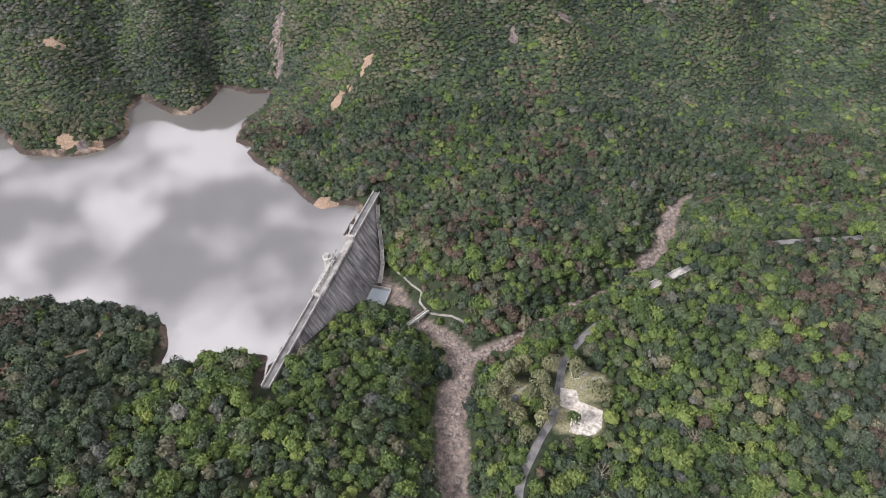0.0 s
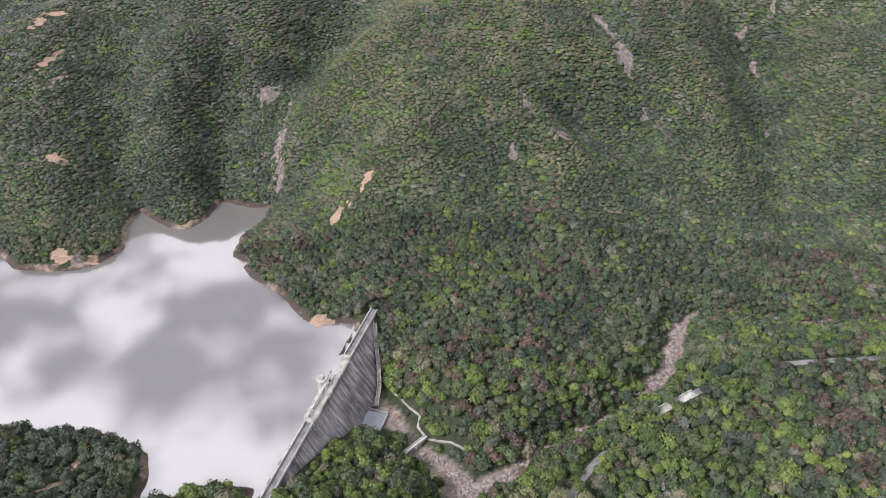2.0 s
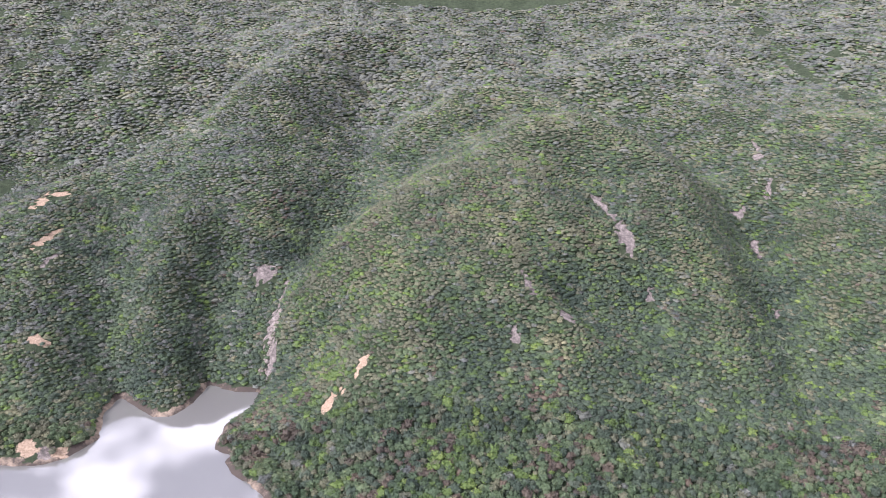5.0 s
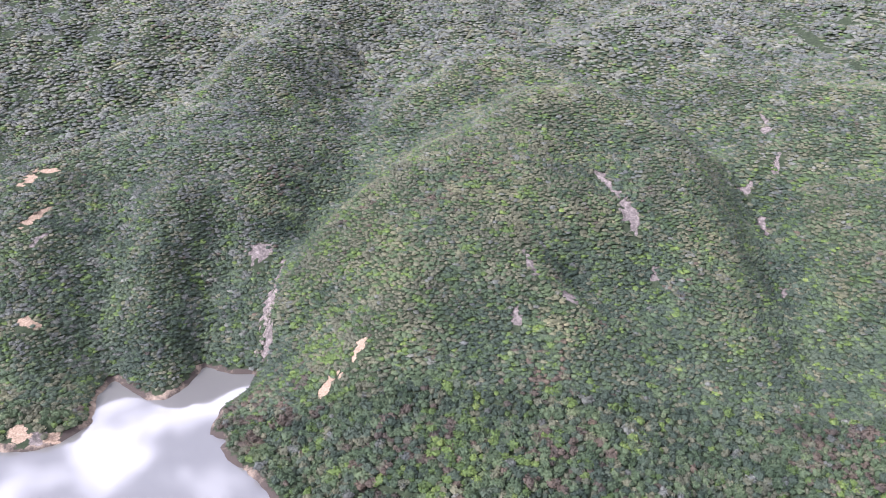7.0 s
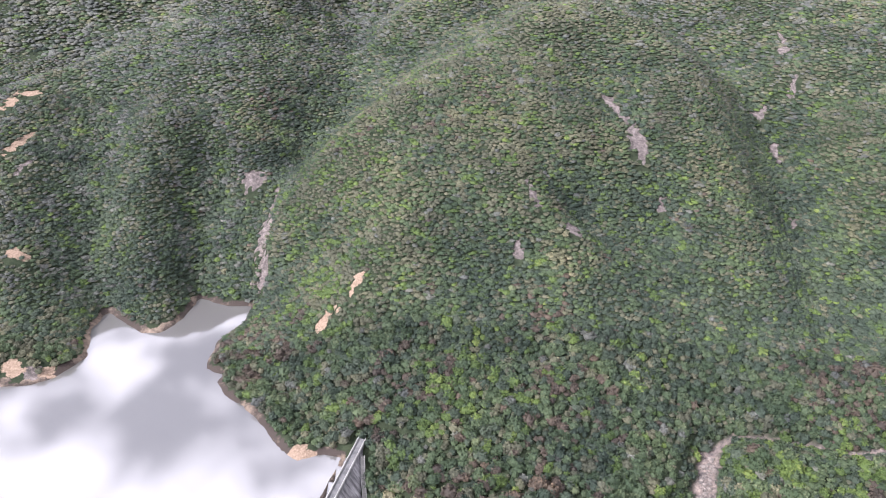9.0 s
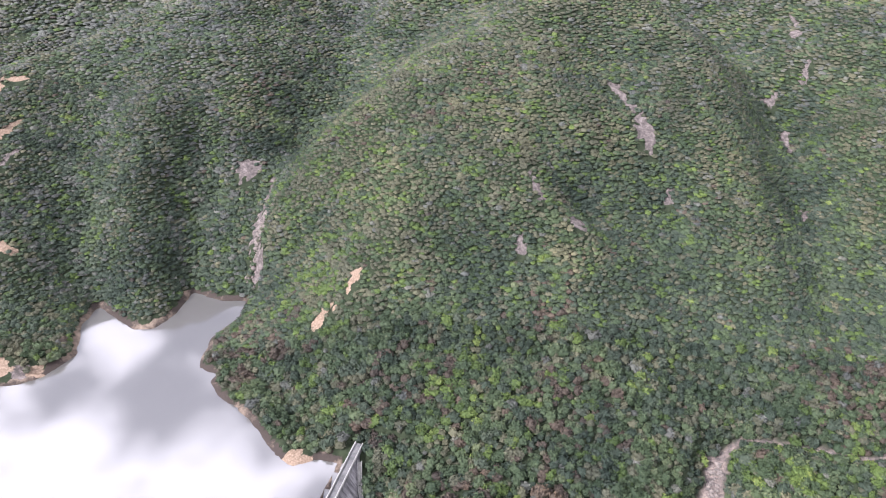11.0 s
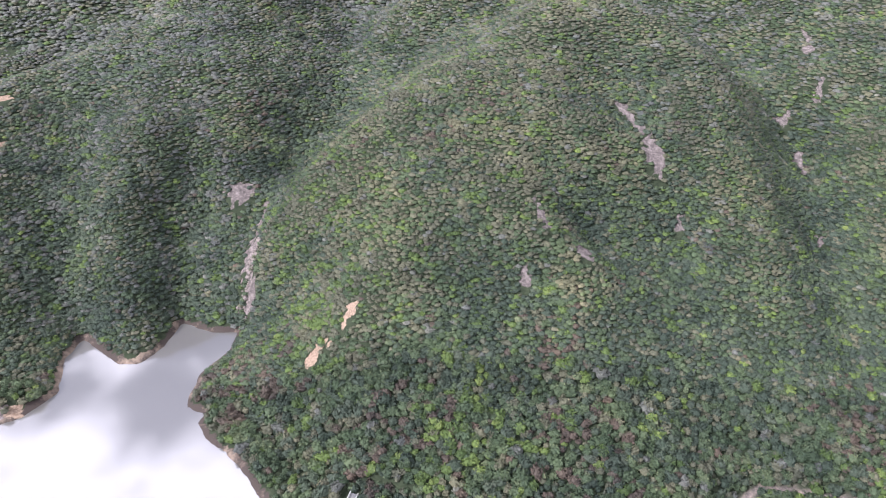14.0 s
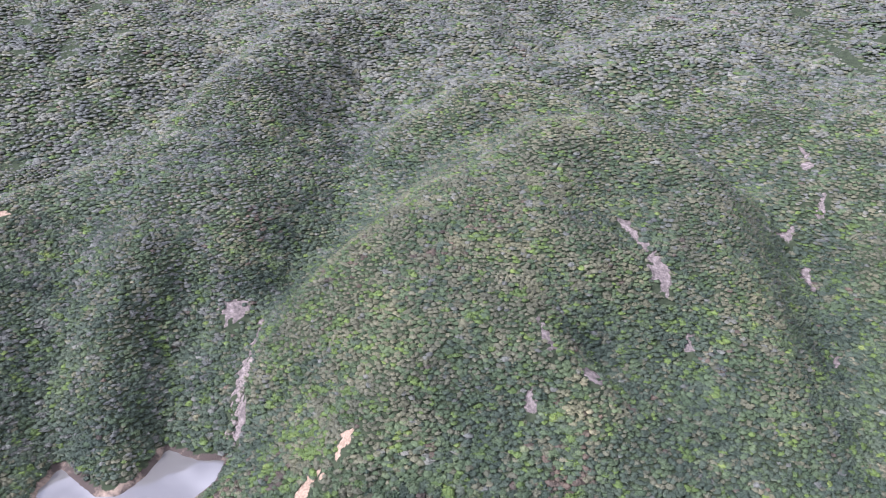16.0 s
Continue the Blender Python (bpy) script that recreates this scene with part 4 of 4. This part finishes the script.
def lone_tree(x, y, high, wide, seed, mat, label, name="tree", leaves=True):
    rng = np.random.RandomState(seed)
    z = float(land([x], [y])[0])
    ob = thing(name, label, "tree", (x, y, z - 0.2), rng.uniform(0, 6.28), "trees by the road")
    bm = bmesh.new()
    lean = rng.uniform(-0.4, 0.4, 2)
    for k in range(4):
        t0, t1 = k / 4, (k + 1) / 4
        a, e = Vector((lean[0] * t0, lean[1] * t0, high * 0.7 * t0)), Vector((lean[0] * t1, lean[1] * t1, high * 0.7 * t1))
        m = Matrix.Translation((a + e) / 2) @ (e - a).to_track_quat("Z", "Y").to_matrix().to_4x4()
        bmesh.ops.create_cone(bm, cap_ends=True, segments=6, radius1=0.32 * (1 - 0.6 * t0), radius2=0.32 * (1 - 0.6 * t1), depth=(e - a).length, matrix=m)
    part("trunk", bm, M_BARK, ob)
    for k in range(6 if leaves else 11):
        a = 2.4 * k
        s = high * (0.32 + 0.36 * k / (6 if leaves else 11))
        bm = bmesh.new()
        end = Vector((math.cos(a) * wide * 0.75, math.sin(a) * wide * 0.75, s + high * 0.25))
        m0 = Vector((0, 0, s))
        m = Matrix.Translation((m0 + end) / 2) @ (end - m0).to_track_quat("Z", "Y").to_matrix().to_4x4()
        bmesh.ops.create_cone(bm, cap_ends=True, segments=5, radius1=0.13, radius2=0.04, depth=(end - m0).length, matrix=m)
        if not leaves:
            for q in range(5):
                tip = end + Vector(rng.normal(0, 1.0, 3))
                beam(bm, m0 + (end - m0) * (0.4 + 0.12 * q), tip, 0.035, 4)
        part("limb", bm, M_BARK, ob)
    if leaves:
        v, f, _ = tree_mesh(seed, 16, 34, 0.12)
        me = raw_mesh("crown", np.c_[v[:, 0] * wide, v[:, 1] * wide, high * 0.62 + v[:, 2] * high * 0.55], f)
        me.attributes.new("tone", "FLOAT", "POINT").data.foreach_set("value", np.full(len(v), rng.uniform(0.3, 0.8), np.float32))
        me.materials.append(mat)
        crown = new("crown", me)
        crown.parent = ob
    return ob


for k, (x, y) in enumerate([(45, 227), (40, 232), (33, 226), (48.5, 213), (44, 205), (50, 206.5), (35, 201), (45, 196), (63.5, 236), (72.5, 213.5), (76, 212), (52, 229), (49, 234), (47, 221), (30, 220), (42, 212), (59.5, 197), (64.5, 225.5), (38, 190), (29, 205), (55, 243), (25, 215)]):
    lone_tree(x, y, 8.5 + 3.0 * ((k * 7) % 5) / 4, 3.3 + 1.5 * ((k * 3) % 4) / 3, 300 + k, M_FEATHER if k % 4 else M_BRIGHT, "tall pale green feathery tree beside the picnic clearing" if k % 4 else "bright green broadleaf tree beside the picnic clearing")
lone_tree(69, 171, 14, 5.0, 340, M_BARK, "bare pale dead tree rising over the woods", leaves=False)
lone_tree(113, 187, 10, 4.0, 341, M_BARK, "bare pale dead tree among green trees", leaves=False)


# ---------------------------------------------------------------- picnic clearings
def picnic_table(x, y, turn):
    z = float(land([x], [y])[0])
    ob = thing("picnic_table", "grey concrete picnic table with two benches on trodden ground", "table", (x, y, z), turn, "picnic tables")
    for name, lo, hi in (("tabletop", (-1.0, -0.45, 0.68), (1.0, 0.45, 0.78)), ("bench", (-1.0, -1.1, 0.38), (1.0, -0.75, 0.46)), ("bench", (-1.0, 0.75, 0.38), (1.0, 1.1, 0.46)),
                         ("leg", (-0.75, -0.3, -0.1), (-0.55, 0.3, 0.678)), ("leg", (0.55, -0.3, -0.1), (0.75, 0.3, 0.678)),
                         ("leg", (-0.8, -1.0, -0.1), (-0.6, -0.85, 0.378)), ("leg", (0.6, -1.0, -0.1), (0.8, -0.85, 0.378)), ("leg", (-0.8, 0.85, -0.1), (-0.6, 1.0, 0.378)), ("leg", (0.6, 0.85, -0.1), (0.8, 1.0, 0.378))):
        bm = bmesh.new()
        block(bm, lo, hi, 0.02)
        part(name, bm, M_CONCRETE, ob)


for x, y, a in ((74.5, 224.5, 0.3), (71, 228, 1.2), (55, 236.5, 0.6), (38, 217.5, 1.0), (78, 217, 0.2), (67, 219.5, 1.4)):
    picnic_table(x, y, a)


def ring_planter(x, y, r):
    z = float(land([x], [y])[0])
    ob = thing("planter", "low round stone planter ring with soil and grass", "planter", (x, y, z), 0, "planters")
    bm = bmesh.new()
    rings = []
    for k in range(20):
        a = 2 * math.pi * k / 20
        rings.append([bm.verts.new((q * math.cos(a), q * math.sin(a), h)) for q, h in ((r, -0.2), (r, 0.42), (r - 0.3, 0.45), (r - 0.3, 0.1))])
    for k in range(20):
        for j in range(3):
            bm.faces.new((rings[k][j], rings[(k + 1) % 20][j], rings[(k + 1) % 20][j + 1], rings[k][j + 1]))
    bmesh.ops.recalc_face_normals(bm, faces=bm.faces)
    part("kerb", bm, M_CONCRETE, ob)
    bm = bmesh.new()
    bmesh.ops.create_cone(bm, cap_ends=True, segments=20, radius1=r - 0.3, radius2=r - 0.5, depth=0.4, matrix=Matrix.Translation((0, 0, 0.1)))
    part("soil", bm, M_GRASS, ob, "grassy soil")


for x, y, r in ((69.8, 228.6, 1.3), (77, 224.5, 1.5), (58, 239.5, 1.3), (70.5, 221.5, 1.1), (36, 219.5, 1.1)):
    ring_planter(x, y, r)

bed = thing("flower_bed", "rectangular planted bed with a pale concrete kerb", "planter", (65.2, 228.2, float(land([65.2], [228.2])[0])), 0.15)
for lo, hi in (((-1.8, -3.2, -0.2), (-1.5, 3.2, 0.35)), ((1.5, -3.2, -0.2), (1.8, 3.2, 0.35)), ((-1.49, -3.2, -0.2), (1.49, -2.9, 0.35)), ((-1.49, 2.9, -0.2), (1.49, 3.2, 0.35))):
    bm = bmesh.new()
    block(bm, lo, hi, 0.03)
    part("kerb", bm, M_PALE, bed)
bm = bmesh.new()
block(bm, (-1.49, -2.89, -0.2), (1.49, 2.89, 0.2))
part("soil", bm, M_GRASS, bed, "grassy soil")

shelter = thing("shelter", "small open shelter with a dark pitched roof under trees", "shelter", (33, 211, float(land([33.0], [211.0])[0])), 0.5)
bm = bmesh.new()
pts = [[bm.verts.new((x, y, z)) for y, z in ((-1.9, 2.4), (0, 3.4), (1.9, 2.4), (1.9, 2.25), (0, 3.2), (-1.9, 2.25))] for x in (-2.8, 2.8)]
for k in range(6):
    bm.faces.new((pts[0][k], pts[1][k], pts[1][(k + 1) % 6], pts[0][(k + 1) % 6]))
bm.faces.new(pts[0]), bm.faces.new(pts[1])
bmesh.ops.recalc_face_normals(bm, faces=bm.faces)
part("roof", bm, M_SLATE, shelter, "dark pitched roof")
for x in (-2.4, 2.4):
    for y in (-1.5, 1.5):
        bm = bmesh.new()
        block(bm, (x - 0.12, y - 0.12, -0.3), (x + 0.12, y + 0.12, 2.45))
        part("post", bm, M_CONCRETE, shelter)

# weathered concrete blocks left on the yard
for k, (x, y) in enumerate([(70, 204.5), (71.5, 200), (66, 205.5), (65, 199.5), (62, 196.5), (67.5, 196), (71, 196.5), (63.5, 203)]):
    ob = thing("concrete_block", "low weathered grey concrete bench block on the yard", "bench", (x, y, -10.86), 0.4 + 0.3 * k, "benches on the yard")
    bm = bmesh.new()
    block(bm, (-0.9, -0.5, 0), (0.9, 0.5, 0.45), 0.06)
    part("seat", bm, M_CONCRETE, ob)
